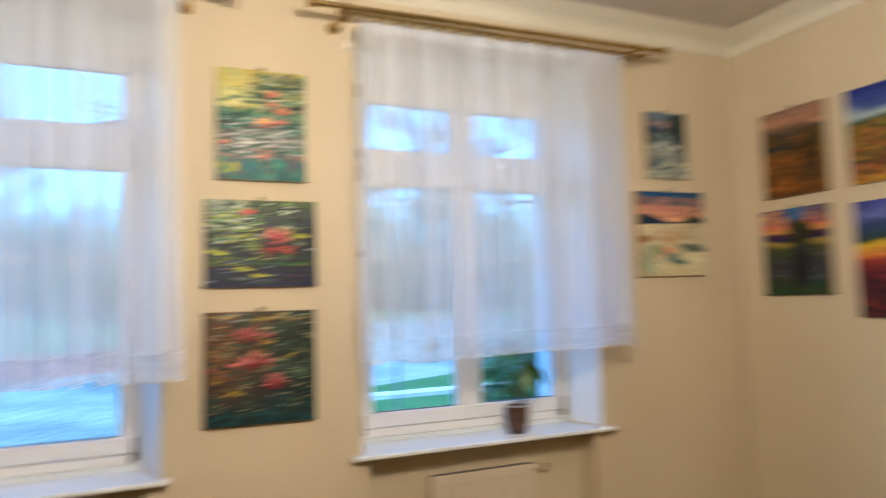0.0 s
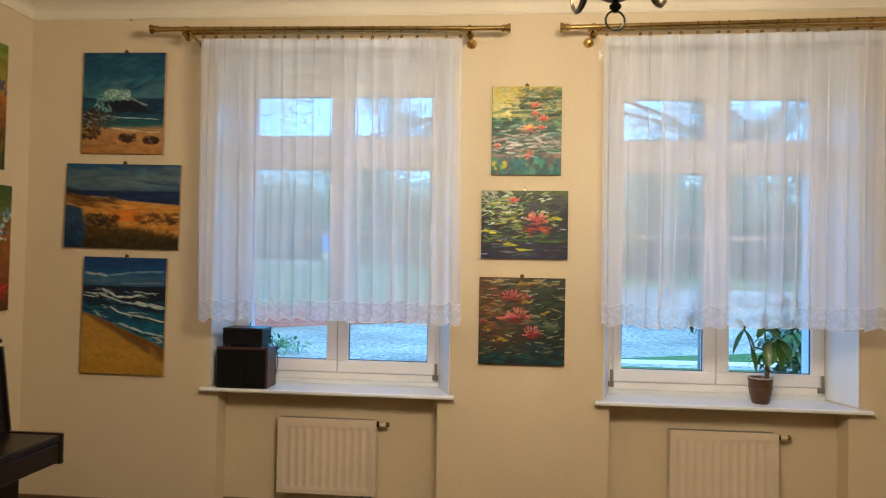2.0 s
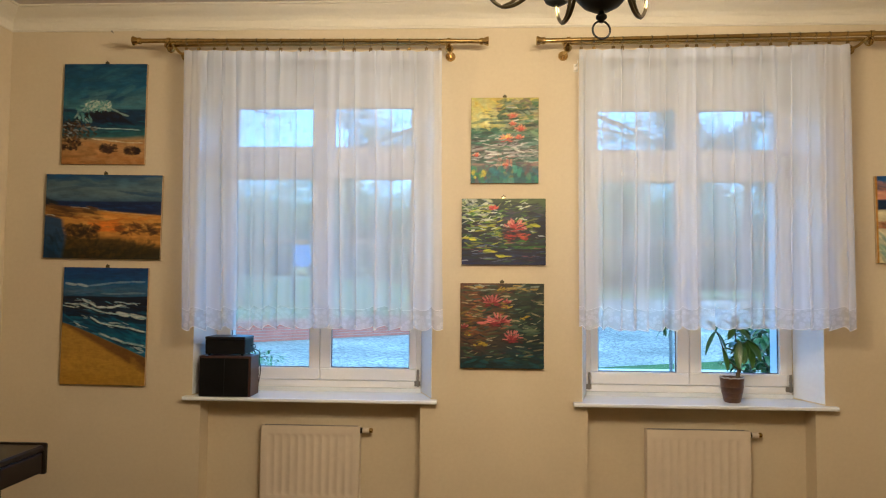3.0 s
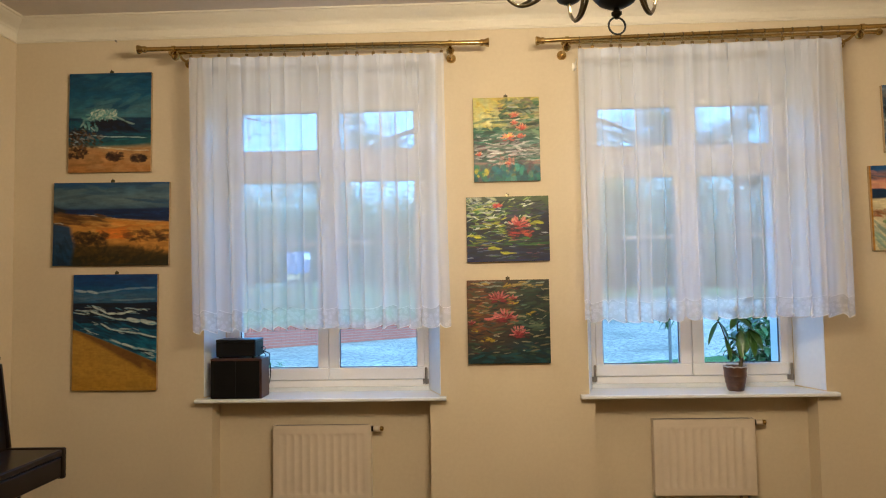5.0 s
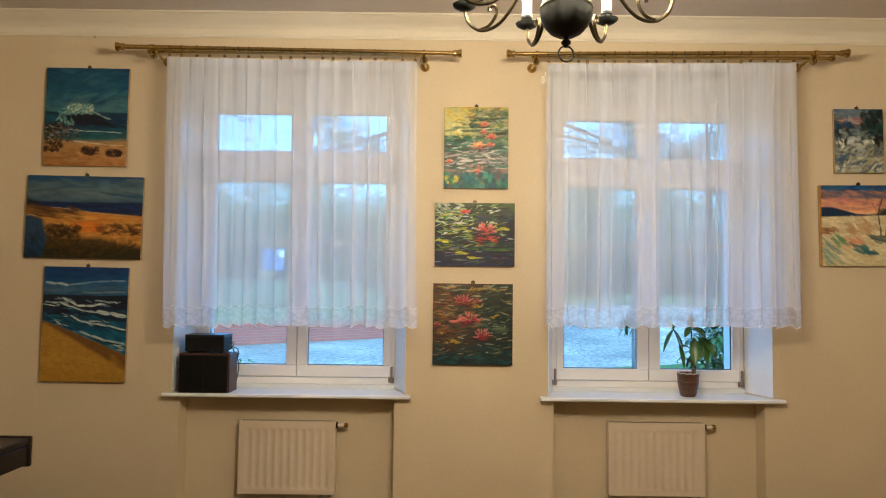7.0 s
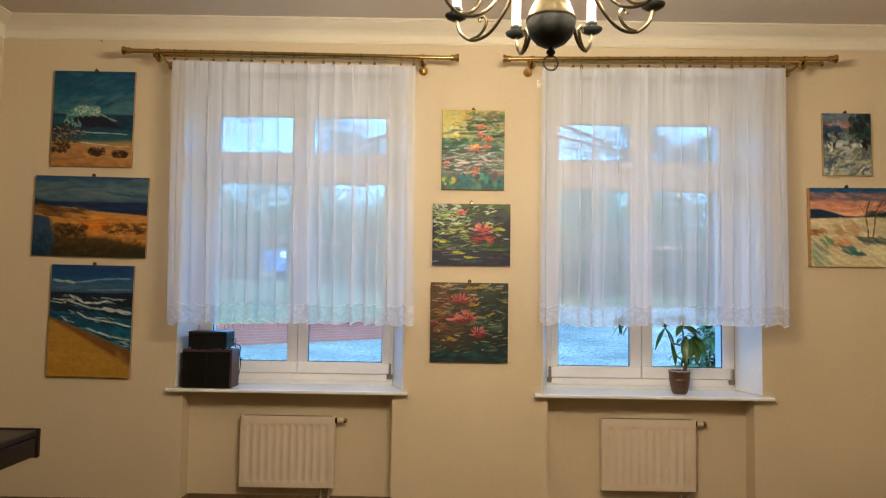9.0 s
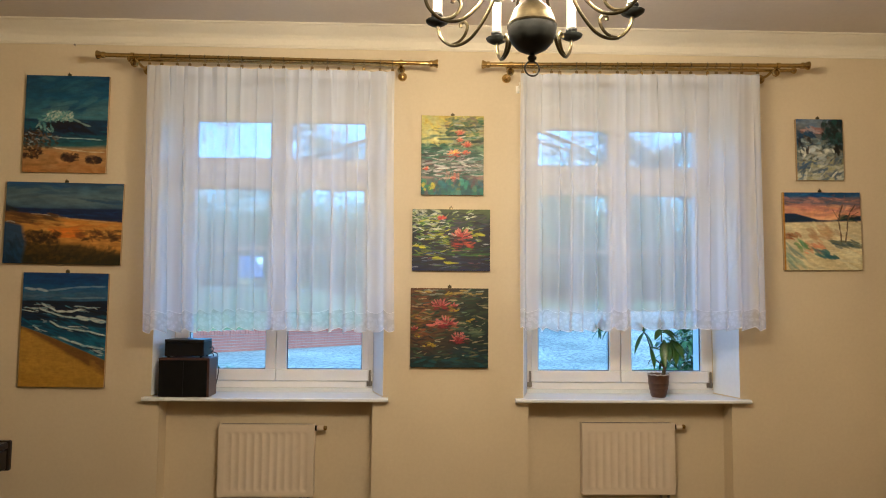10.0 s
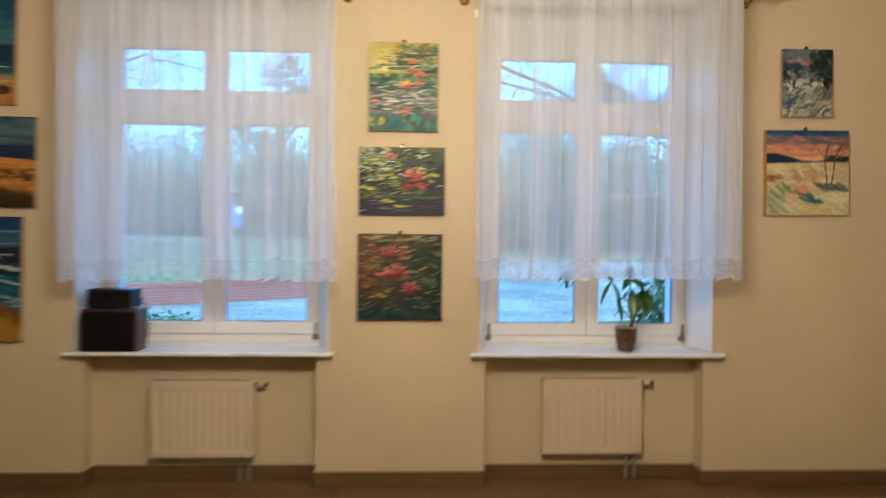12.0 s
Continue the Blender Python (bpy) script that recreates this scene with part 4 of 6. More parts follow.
def beach(p):
    p.wash([(0, (12, 74, 122)), (0.12, (26, 94, 138)), (0.18, (70, 114, 142)), (0.24, (58, 104, 134)), (0.25, (8, 40, 62)), (0.36, (10, 54, 78)), (0.5, (18, 84, 112)), (0.62, (30, 112, 140)), (1, (44, 120, 144))], 0.012)
    p.dabs(60, (0, 1, 0.0, 0.1), [(12, 70, 118), (20, 84, 134)], 0.12, 0.02, 0, 0.15, 0.5, 0.2)
    p.dabs(26, (0, 1, 0.17, 0.24), [(84, 110, 138), (60, 92, 128), (100, 120, 140)], 0.14, 0.014, -0.05, 0.1, 0.5, 0.2)
    p.line([(0.02, 0.14), (0.16, 0.147), (0.3, 0.16)], 0.018, (196, 200, 200), 0.75)
    p.line([(0.3, 0.155), (0.6, 0.13), (0.8, 0.118), (0.97, 0.115)], 0.014, (150, 166, 182), 0.7)
    p.line([(0.45, 0.222), (0.7, 0.222), (0.97, 0.215)], 0.013, (136, 152, 160), 0.7)
    p.dabs(120, (0, 1, 0.27, 0.42), [(12, 30, 52), (16, 48, 76), (10, 26, 46)], 0.1, 0.012, 0.12, 0.1, 0.6)
    p.dabs(120, (0, 1, 0.38, 0.72), [(14, 66, 94), (24, 100, 126), (34, 124, 146), (12, 44, 70)], 0.1, 0.012, 0.32, 0.12, 0.6)
    crests = (([(0.23, 0.27), (0.31, 0.30), (0.4, 0.335), (0.52, 0.342), (0.64, 0.33), (0.7, 0.322)], 0.02), ([(0.6, 0.29), (0.74, 0.30), (0.88, 0.305)], 0.007), ([(0.2, 0.315), (0.36, 0.355), (0.5, 0.385), (0.66, 0.395)], 0.014), ([(0.64, 0.39), (0.8, 0.40), (0.99, 0.425)], 0.04),
              ([(0.33, 0.425), (0.46, 0.475), (0.6, 0.495), (0.78, 0.51), (0.99, 0.545)], 0.016), ([(0.55, 0.47), (0.7, 0.475)], 0.01), ([(0.44, 0.565), (0.58, 0.60), (0.76, 0.64), (0.98, 0.66)], 0.019), ([(0.02, 0.31), (0.2, 0.315)], 0.009), ([(0.0, 0.33), (0.14, 0.345)], 0.007), ([(0.14, 0.465), (0.22, 0.505)], 0.012), ([(0.88, 0.68), (0.98, 0.71)], 0.01))
    for pts, w in crests:
        p.line([(a, b + 0.8 * w) for a, b in pts], w, (8, 42, 62), 0.7)
        p.line(pts, w * 0.72, (216, 218, 210), 0.9)
        for a, b in pts:
            p.dabs(4, (a - 0.07, a + 0.07, b - 0.008, b + 0.014), [(226, 226, 216), (150, 180, 188), (110, 156, 170)], 0.045, 0.0045, 0.2, 0.12, 0.8)
    shore = 0.475 + 0.29 * p.u ** 1.1
    p.dabs(40, (0.1, 1, 0.5, 0.74), [(70, 144, 160), (40, 120, 146)], 0.1, 0.008, 0.38, 0.08, 0.5)
    p.area(p.soft(p.v - shore, 0.012), (190, 146, 66), 1, 0.16)
    p.area(p.soft(p.v - shore, 0.012) * p.soft(0.015 + 0.12 * p.u - (p.v - shore), 0.035), (130, 90, 50), 0.9, 0.15)
    p.dabs(70, (0.0, 0.95, 0.8, 1), [(192, 148, 68), (184, 140, 60), (198, 154, 66)], 0.12, 0.04, 0.4, 0.5, 0.25, 0.15)
    p.area(p.soft(p.v - 0.93, 0.12) * p.soft(0.6 - p.u, 0.5), (194, 142, 48), 0.5, 0.2)


def lilies_light(p):
    p.wash([(0, (206, 186, 100)), (0.25, (196, 186, 120)), (0.45, (110, 146, 120)), (0.6, (150, 150, 140)), (0.8, (120, 130, 120)), (0.88, (50, 120, 120)), (1, (30, 100, 100))], 0.1)
    p.dabs(80, (0, 0.5, 0, 0.38), [(226, 204, 104), (214, 180, 84), (196, 196, 130), (216, 190, 110)], 0.06, 0.028, 0.8, 0.6, 0.6)
    p.dabs(110, (0.4, 1, 0.03, 0.4), [(60, 112, 76), (90, 128, 84), (160, 150, 110), (44, 90, 66), (180, 160, 120)], 0.07, 0.017, 0, 0.3)
    p.dabs(60, (0, 0.42, 0.36, 0.56), [(36, 110, 90), (24, 84, 72), (100, 160, 130), (60, 120, 90)], 0.09, 0.014, -0.05, 0.15)
    p.dabs(110, (0, 1, 0.46, 0.8), [(40, 100, 80), (150, 164, 140), (214, 206, 200), (110, 90, 96), (60, 120, 96), (180, 140, 130)], 0.08, 0.012, 0, 0.15)
    p.dabs(36, (0.3, 1.0, 0.52, 0.72), [(236, 228, 220), (196, 186, 190), (110, 84, 84)], 0.07, 0.009, 0, 0.2)
    p.dabs(26, (0.38, 0.62, 0.66, 0.82), [(196, 120, 104), (170, 130, 120), (206, 160, 140)], 0.05, 0.014, 1.4, 0.3, 0.7)
    p.dabs(70, (0, 1, 0.82, 1), [(26, 116, 128), (36, 130, 104), (80, 160, 140), (110, 90, 96), (20, 84, 84), (150, 150, 90)], 0.05, 0.03, 1.4, 0.4, 0.8)
    p.dabs(20, (0.03, 0.22, 0.86, 0.96), [(226, 206, 70), (60, 140, 100)], 0.022, 0.016, 0, 1)
    p.dabs(70, (0.1, 1, 0.08, 0.8), [(28, 76, 54), (34, 90, 74), (226, 220, 204), (84, 60, 64), (20, 56, 50)], 0.06, 0.008, 0, 0.2, 0.9)
    p.dabs(40, (0.0, 0.45, 0.02, 0.36), [(232, 220, 160), (220, 204, 130), (206, 206, 160)], 0.05, 0.03, 0.9, 0.6, 0.5)
    p.dabs(46, (0.5, 1, 0.02, 0.44), [(196, 190, 160), (170, 176, 150), (120, 130, 110), (140, 120, 106)], 0.05, 0.016, 0.1, 0.4, 0.7)
    p.dabs(60, (0.05, 1, 0.44, 0.76), [(232, 226, 214), (214, 206, 204), (236, 232, 222), (190, 180, 176)], 0.055, 0.009, 0, 0.2, 0.9)
    p.dabs(46, (0.0, 1, 0.1, 0.76), [(34, 92, 78), (20, 66, 56), (60, 120, 100)], 0.1, 0.014, -0.05, 0.12, 0.85)
    for u, v, r in ((0.62, 0.22, 0.04), (0.62, 0.31, 0.03), (0.73, 0.37, 0.045), (0.53, 0.49, 0.052), (0.72, 0.47, 0.034), (0.08, 0.68, 0.028), (0.51, 0.79, 0.022)):
        p.lily(u, v, r * 0.92, (214, 92, 74), (248, 190, 150))
    p.dabs(8, (0.46, 0.58, 0.44, 0.48), [(250, 200, 110)], 0.02, 0.012, 0, 0.6)


def lilies_dark(p):
    p.wash([(0, (96, 110, 66)), (0.15, (52, 66, 60)), (0.5, (24, 36, 48)), (0.85, (22, 30, 58)), (1, (26, 42, 92))], 0.08)
    p.dabs(130, (0, 1, 0.05, 0.95), [(14, 26, 36), (22, 44, 56), (30, 56, 40), (40, 60, 90)], 0.1, 0.012, 0, 0.12)
    p.dabs(50, (0, 0.35, 0, 0.35), [(206, 206, 160), (170, 180, 120), (230, 226, 206), (80, 110, 130)], 0.05, 0.014, 0.3, 0.5)
    p.dabs(120, (0.05, 0.85, 0.12, 0.75), [(150, 170, 46), (210, 204, 56), (70, 110, 40), (96, 140, 50), (36, 70, 50)], 0.07, 0.011, -0.05, 0.2)
    p.dabs(34, (0.5, 0.95, 0.62, 0.75), [(60, 110, 44), (84, 140, 50), (40, 84, 40)], 0.1, 0.014, -0.05, 0.1)
    p.dabs(70, (0.0, 1.0, 0.4, 0.97), [(196, 196, 196), (120, 130, 160), (150, 90, 100), (60, 90, 120), (90, 120, 60)], 0.08, 0.005, 0, 0.1)
    p.dabs(110, (0.0, 0.9, 0.1, 0.7), [(196, 196, 120), (196, 196, 70), (226, 222, 196), (110, 150, 60), (60, 90, 110), (170, 176, 50), (40, 70, 60)], 0.045, 0.007, 0, 0.3)
    p.dabs(60, (0.5, 1.0, 0.2, 0.95), [(16, 24, 52), (20, 34, 70), (12, 20, 36)], 0.1, 0.014, 0, 0.1)
    p.dabs(40, (0.5, 1, 0.1, 0.35), [(60, 84, 60), (90, 80, 96), (40, 60, 80)], 0.08, 0.012, 0, 0.2)
    p.dabs(18, (0.52, 0.78, 0.52, 0.62), [(196, 60, 50), (170, 48, 46), (222, 96, 70)], 0.05, 0.018, 0.1, 0.3)
    p.dabs(70, (0.0, 0.8, 0.02, 0.5), [(226, 226, 196), (206, 210, 150), (236, 232, 214), (170, 190, 110)], 0.03, 0.006, 0, 0.35, 0.95)
    p.dabs(50, (0.1, 0.95, 0.3, 0.8), [(14, 22, 34), (10, 18, 26)], 0.07, 0.01, 0, 0.15, 0.9)
    p.lily(0.64, 0.45, 0.074, (190, 66, 66), (240, 160, 140))
    p.lily(0.38, 0.15, 0.035, (222, 70, 66), (246, 140, 120))
    for u, v in ((0.86, 0.42), (0.32, 0.8), (0.5, 0.86), (0.08, 0.6)):
        p.dabs(6, (u - 0.06, u + 0.06, v - 0.02, v + 0.02), [(226, 214, 60), (180, 180, 50)], 0.05, 0.012, 0.05, 0.15)


def lilies_dusk(p):
    p.wash([(0, (74, 74, 58)), (0.3, (50, 66, 54)), (0.7, (34, 56, 56)), (0.85, (24, 60, 70)), (1, (22, 64, 66))], 0.08)
    p.area(p.soft(0.45 - p.u, 0.5) * p.soft(0.75 - p.v, 0.4), (140, 88, 52), 0.7)
    p.dabs(190, (0, 1, 0.02, 0.98), [(34, 60, 54), (54, 84, 66), (26, 44, 52), (80, 96, 70), (60, 60, 56)], 0.08, 0.016, 0, 0.2, 0.7)
    p.dabs(60, (0.0, 0.6, 0.08, 0.6), [(150, 90, 60), (196, 120, 84), (110, 84, 50), (170, 140, 60)], 0.06, 0.012, 0, 0.25, 0.7)
    p.dabs(26, (0.1, 0.9, 0.02, 0.1), [(170, 170, 150), (110, 120, 110), (190, 160, 90)], 0.05, 0.01, 0, 0.2)
    p.dabs(40, (0.1, 0.9, 0.85, 0.98), [(20, 70, 80), (34, 92, 96), (26, 52, 50)], 0.09, 0.016, 0, 0.15)
    p.dabs(150, (0, 1, 0.05, 0.9), [(96, 110, 80), (150, 130, 90), (20, 40, 44), (110, 60, 56), (70, 96, 96), (190, 170, 130)], 0.05, 0.007, 0, 0.25, 0.8)
    for u, v, r in ((0.38, 0.23, 0.068), (0.46, 0.46, 0.078), (0.62, 0.66, 0.068), (0.05, 0.52, 0.028), (0.56, 0.22, 0.03)):
        p.lily(u, v, r, (150, 46, 58), (228, 144, 132))
    p.line([(0.2, 0.47), (0.32, 0.46), (0.42, 0.44)], 0.018, (226, 130, 120))
    for u, v in ((0.27, 0.72), (0.22, 0.71), (0.76, 0.4), (0.55, 0.27), (0.1, 0.6), (0.5, 0.07)):
        p.dabs(6, (u - 0.05, u + 0.05, v - 0.02, v + 0.02), [(190, 160, 48), (150, 124, 44)], 0.03, 0.009, 0, 0.4)
    p.dabs(60, (0.05, 0.95, 0.08, 0.9), [(196, 186, 150), (20, 40, 40), (150, 110, 90), (30, 70, 74), (120, 140, 110)], 0.03, 0.005, 0, 0.3, 0.9)
    p.dabs(20, (0.55, 0.95, 0.5, 0.6), [(110, 120, 90), (80, 100, 84)], 0.07, 0.012, 0, 0.2)


def winter_wood(p):
    p.wash([(0, (40, 96, 146)), (0.1, (130, 140, 150)), (0.22, (120, 116, 116)), (0.35, (70, 96, 112)), (0.5, (120, 130, 130)), (0.7, (164, 164, 150)), (1, (184, 178, 150))], 0.1)
    p.dabs(26, (0.05, 0.6, 0.1, 0.24), [(196, 150, 140), (176, 160, 160), (150, 110, 104)], 0.05, 0.014, 0.3, 0.3)
    p.dabs(80, (0.58, 1, 0.0, 0.5), [(16, 56, 56), (30, 80, 78), (20, 44, 52), (10, 34, 36)], 0.05, 0.03, 1.3, 0.5)
    p.dabs(36, (0, 0.34, 0.22, 0.42), [(20, 66, 100), (30, 84, 116), (50, 100, 120)], 0.06, 0.022, 0.5, 0.3)
    p.dabs(46, (0.08, 0.68, 0.33, 0.46), [(160, 170, 170), (126, 148, 158), (150, 152, 140), (104, 112, 112)], 0.05, 0.018, -0.15, 0.3)
    p.dabs(60, (0.1, 1, 0.45, 0.72), [(166, 164, 148), (120, 102, 80), (90, 72, 54), (140, 144, 140), (92, 104, 106)], 0.045, 0.016, -0.3, 0.6)
    p.dabs(90, (0, 1, 0.66, 1), [(190, 184, 156), (100, 122, 144), (134, 138, 144), (200, 190, 148), (90, 108, 124), (170, 170, 156)], 0.06, 0.018, -0.5, 0.5)
    p.dabs(34, (0.1, 0.75, 0.46, 0.66), [(226, 220, 204), (210, 208, 200), (196, 200, 200)], 0.045, 0.02, -0.25, 0.4, 0.9)
    p.dabs(34, (0.0, 1, 0.7, 0.98), [(222, 216, 198), (206, 204, 196), (84, 112, 140), (70, 100, 130)], 0.06, 0.016, -0.5, 0.4, 0.9)
    p.dabs(22, (0.02, 0.3, 0.3, 0.6), [(20, 40, 56), (40, 60, 70), (90, 70, 54)], 0.04, 0.016, 1.2, 0.5, 0.9)
    p.dabs(18, (0.8, 0.92, 0.44, 0.58), [(14, 18, 20), (30, 30, 32)], 0.03, 0.018, 1.2, 0.4)
    p.dabs(4, (0.78, 0.8, 0.5, 0.56), [(226, 226, 216)], 0.02, 0.01, 1.3, 0.3)


def winter_sunset(p):
    p.wash([(0, (26, 88, 136)), (0.05, (56, 106, 146)), (0.09, (150, 118, 122)), (0.13, (110, 108, 122)), (0.18, (206, 152, 138)), (0.27, (238, 172, 136)), (0.35, (242, 190, 150)), (0.385, (222, 206, 170)), (0.6, (232, 214, 178)), (1, (222, 206, 164))], 0.02)
    p.dabs(44, (0.0, 1, 0.07, 0.15), [(200, 146, 136), (120, 118, 132), (96, 110, 128), (220, 156, 130)], 0.1, 0.016, 0.08, 0.15, 0.6)
    p.dabs(44, (0, 1, 0.16, 0.3), [(226, 156, 134), (240, 174, 134), (210, 150, 140), (244, 190, 150)], 0.14, 0.018, 0.08, 0.15, 0.6)
    p.dabs(26, (0.55, 1.0, 0.05, 0.24), [(140, 116, 118), (120, 112, 118), (170, 116, 104)], 0.06, 0.018, -0.6, 0.6, 0.5)
    p.dabs(16, (0.1, 0.6, 0.0, 0.05), [(24, 86, 140), (44, 112, 160)], 0.12, 0.014, 0, 0.15)
    hill = np.interp(p.u, [0, 0.15, 0.3, 0.45, 0.6, 0.8, 1], [0.27, 0.27, 0.31, 0.355, 0.36, 0.34, 0.3])
    p.area(p.soft(p.v - hill, 0.015) * p.soft(0.39 - p.v - 0.02 * p.u, 0.02), (18, 62, 92))
    p.dabs(20, (0.7, 1, 0.3, 0.37), [(24, 70, 70), (40, 84, 70), (20, 50, 60)], 0.05, 0.016, 0, 0.4)
    p.dabs(110, (0, 1, 0.42, 1), [(232, 216, 176), (240, 230, 200), (216, 196, 156), (228, 206, 168)], 0.14, 0.03, 0.45, 0.15, 0.5)
    p.dabs(18, (0.03, 0.2, 0.53, 0.6), [(170, 110, 76), (140, 96, 70), (190, 140, 96)], 0.05, 0.016, 0.3, 0.3, 0.7)
    p.dabs(30, (0.35, 0.7, 0.44, 0.62), [(206, 156, 116), (214, 176, 130), (196, 150, 120)], 0.08, 0.02, 0.5, 0.3, 0.5)
    p.dabs(18, (0.28, 0.5, 0.66, 0.78), [(226, 150, 116), (222, 164, 130)], 0.07, 0.016, 0.5, 0.2, 0.7)
    p.dabs(14, (0.14, 0.28, 0.64, 0.74), [(120, 160, 110), (150, 170, 120)], 0.06, 0.018, 0.6, 0.2, 0.8)
    p.dabs(22, (0.42, 0.66, 0.74, 0.84), [(66, 124, 124), (90, 140, 130), (60, 110, 124)], 0.08, 0.016, 0.45, 0.15)
    p.dabs(26, (0.0, 0.25, 0.66, 0.98), [(130, 160, 146), (176, 188, 160), (110, 146, 146)], 0.12, 0.016, 0.75, 0.12, 0.5)
    p.dabs(26, (0.62, 0.98, 0.63, 0.72), [(96, 116, 112), (80, 104, 112), (140, 136, 110)], 0.08, 0.016, 0.2, 0.15)
    p.line([(0.74, 0.64), (0.73, 0.5), (0.71, 0.38), (0.73, 0.26), (0.77, 0.16)], 0.012, (112, 88, 76))
    p.line([(0.79, 0.64), (0.82, 0.5), (0.83, 0.38), (0.86, 0.26), (0.93, 0.16)], 0.012, (112, 88, 76))
    p.line([(0.72, 0.36), (0.67, 0.28), (0.64, 0.22)], 0.006, (124, 98, 84))
    p.line([(0.84, 0.34), (0.92, 0.28), (0.98, 0.25)], 0.006, (124, 98, 84))
    p.area(p.soft(0.02 - p.u, 0.005), (196, 140, 60))


def autumn_hills(p):
    p.wash([(0, (160, 126, 110)), (0.2, (196, 146, 116)), (0.26, (96, 84, 78)), (0.36, (110, 84, 40)), (0.46, (50, 56, 44)), (0.55, (140, 92, 36)), (1, (120, 76, 26))], 0.05)
    p.dabs(120, (0, 1, 0.28, 1), [(170, 104, 32), (110, 84, 30), (70, 62, 30), (190, 124, 44)], 0.07, 0.025, -0.3, 0.4, 0.7)
    p.dabs(30, (0.6, 0.95, 0.45, 0.85), [(44, 46, 24), (60, 56, 26)], 0.06, 0.03, 1.3, 0.4)
    p.dabs(16, (0.05, 0.5, 0.38, 0.46), [(30, 38, 42), (84, 90, 96)], 0.08, 0.014, -0.1, 0.15)


def lone_tree(p):
    p.wash([(0, (120, 110, 130)), (0.1, (140, 112, 124)), (0.2, (226, 130, 100)), (0.27, (230, 176, 96)), (0.3, (110, 60, 90)), (0.36, (40, 46, 96)), (0.4, (190, 160, 80)), (0.46, (90, 96, 60)), (0.7, (70, 70, 84)), (1, (44, 84, 50))], 0.03)
    p.dabs(36, (0, 1, 0.02, 0.26), [(150, 110, 124), (226, 136, 110), (236, 176, 110), (120, 104, 130)], 0.1, 0.018, 0, 0.15, 0.6)
    p.dabs(16, (0.42, 0.62, 0.0, 0.14), [(30, 120, 176), (40, 140, 190)], 0.05, 0.03, 1.3, 0.4, 0.9)
    p.dabs(50, (0, 1, 0.44, 0.85), [(60, 66, 70), (96, 80, 84), (110, 96, 60), (50, 70, 60), (130, 120, 140)], 0.09, 0.018, 0.05, 0.2, 0.6)
    p.dabs(40, (0, 1, 0.84, 1), [(30, 84, 56), (96, 84, 40), (24, 60, 44)], 0.06, 0.022, -0.4, 0.4, 0.7)
    p.dabs(60, (0.42, 0.75, 0.16, 0.4), [(50, 62, 28), (70, 78, 34), (36, 46, 26)], 0.05, 0.03, 0.4, 0.8)
    p.dabs(50, (0.46, 0.68, 0.36, 0.86), [(28, 34, 40), (40, 46, 44), (24, 30, 50)], 0.07, 0.03, 1.4, 0.3)


def blue_ridge(p):
    p.wash([(0, (50, 66, 150)), (0.2, (90, 110, 170)), (0.3, (190, 196, 196)), (0.36, (70, 96, 60)), (0.5, (150, 120, 50)), (0.65, (170, 110, 50)), (0.8, (130, 60, 50)), (1, (190, 140, 40))], 0.06)
    p.dabs(120, (0, 1, 0.38, 1), [(96, 110, 44), (190, 130, 50), (140, 64, 60), (210, 170, 60), (70, 80, 40)], 0.08, 0.025, 0.2, 0.3, 0.75)


def lavender_field(p):
    p.wash([(0, (70, 74, 150)), (0.14, (120, 124, 180)), (0.2, (70, 84, 130)), (0.32, (54, 78, 70)), (0.36, (214, 180, 44)), (0.46, (226, 150, 60)), (0.52, (200, 90, 60)), (0.62, (110, 36, 44)), (1, (56, 24, 30))], 0.03)
    p.dabs(120, (0, 1, 0.5, 1), [(130, 40, 46), (84, 28, 40), (170, 70, 50), (50, 24, 34)], 0.09, 0.022, 0.15, 0.2, 0.75)


def flower_field(p):
    p.wash([(0, (120, 140, 60)), (0.3, (170, 150, 60)), (0.5, (190, 110, 50)), (0.75, (110, 90, 50)), (1, (40, 84, 60))], 0.08)
    p.dabs(160, (0, 1, 0, 1), [(140, 150, 60), (196, 130, 50), (90, 120, 70), (214, 170, 70), (120, 70, 40)], 0.08, 0.016, 1.45, 0.25, 0.7)
    for u, v in ((0.95, 0.35), (0.8, 0.3), (0.6, 0.4), (0.35, 0.33), (0.2, 0.45), (0.75, 0.46)):
        p.dabs(16, (u - 0.08, u + 0.08, v - 0.05, v + 0.05), [(60, 80, 140), (40, 60, 110), (160, 190, 200), (220, 150, 60)], 0.03, 0.018, 0.5, 0.9)


def poppies(p):
    p.wash([(0, (60, 100, 60)), (0.2, (110, 120, 60)), (0.4, (160, 110, 54)), (0.7, (150, 90, 50)), (1, (120, 50, 40))], 0.08)
    p.dabs(160, (0, 1, 0, 1), [(70, 110, 60), (170, 110, 50), (196, 90, 50), (110, 80, 40), (60, 84, 50)], 0.08, 0.016, 1.45, 0.25, 0.7)
    for u, v in ((0.9, 0.24), (0.85, 0.38), (0.6, 0.3), (0.4, 0.42), (0.2, 0.3)):
        p.dabs(20, (u - 0.09, u + 0.09, v - 0.06, v + 0.06), [(170, 200, 200), (110, 150, 160), (50, 70, 90), (220, 220, 210)], 0.03, 0.02, 0.5, 0.9)
    for u, v in ((0.9, 0.84), (0.7, 0.8), (0.4, 0.86)):
        p.dabs(18, (u - 0.07, u + 0.07, v - 0.06, v + 0.06), [(206, 40, 34), (170, 30, 30), (226, 80, 60)], 0.03, 0.02, 0.5, 0.9)


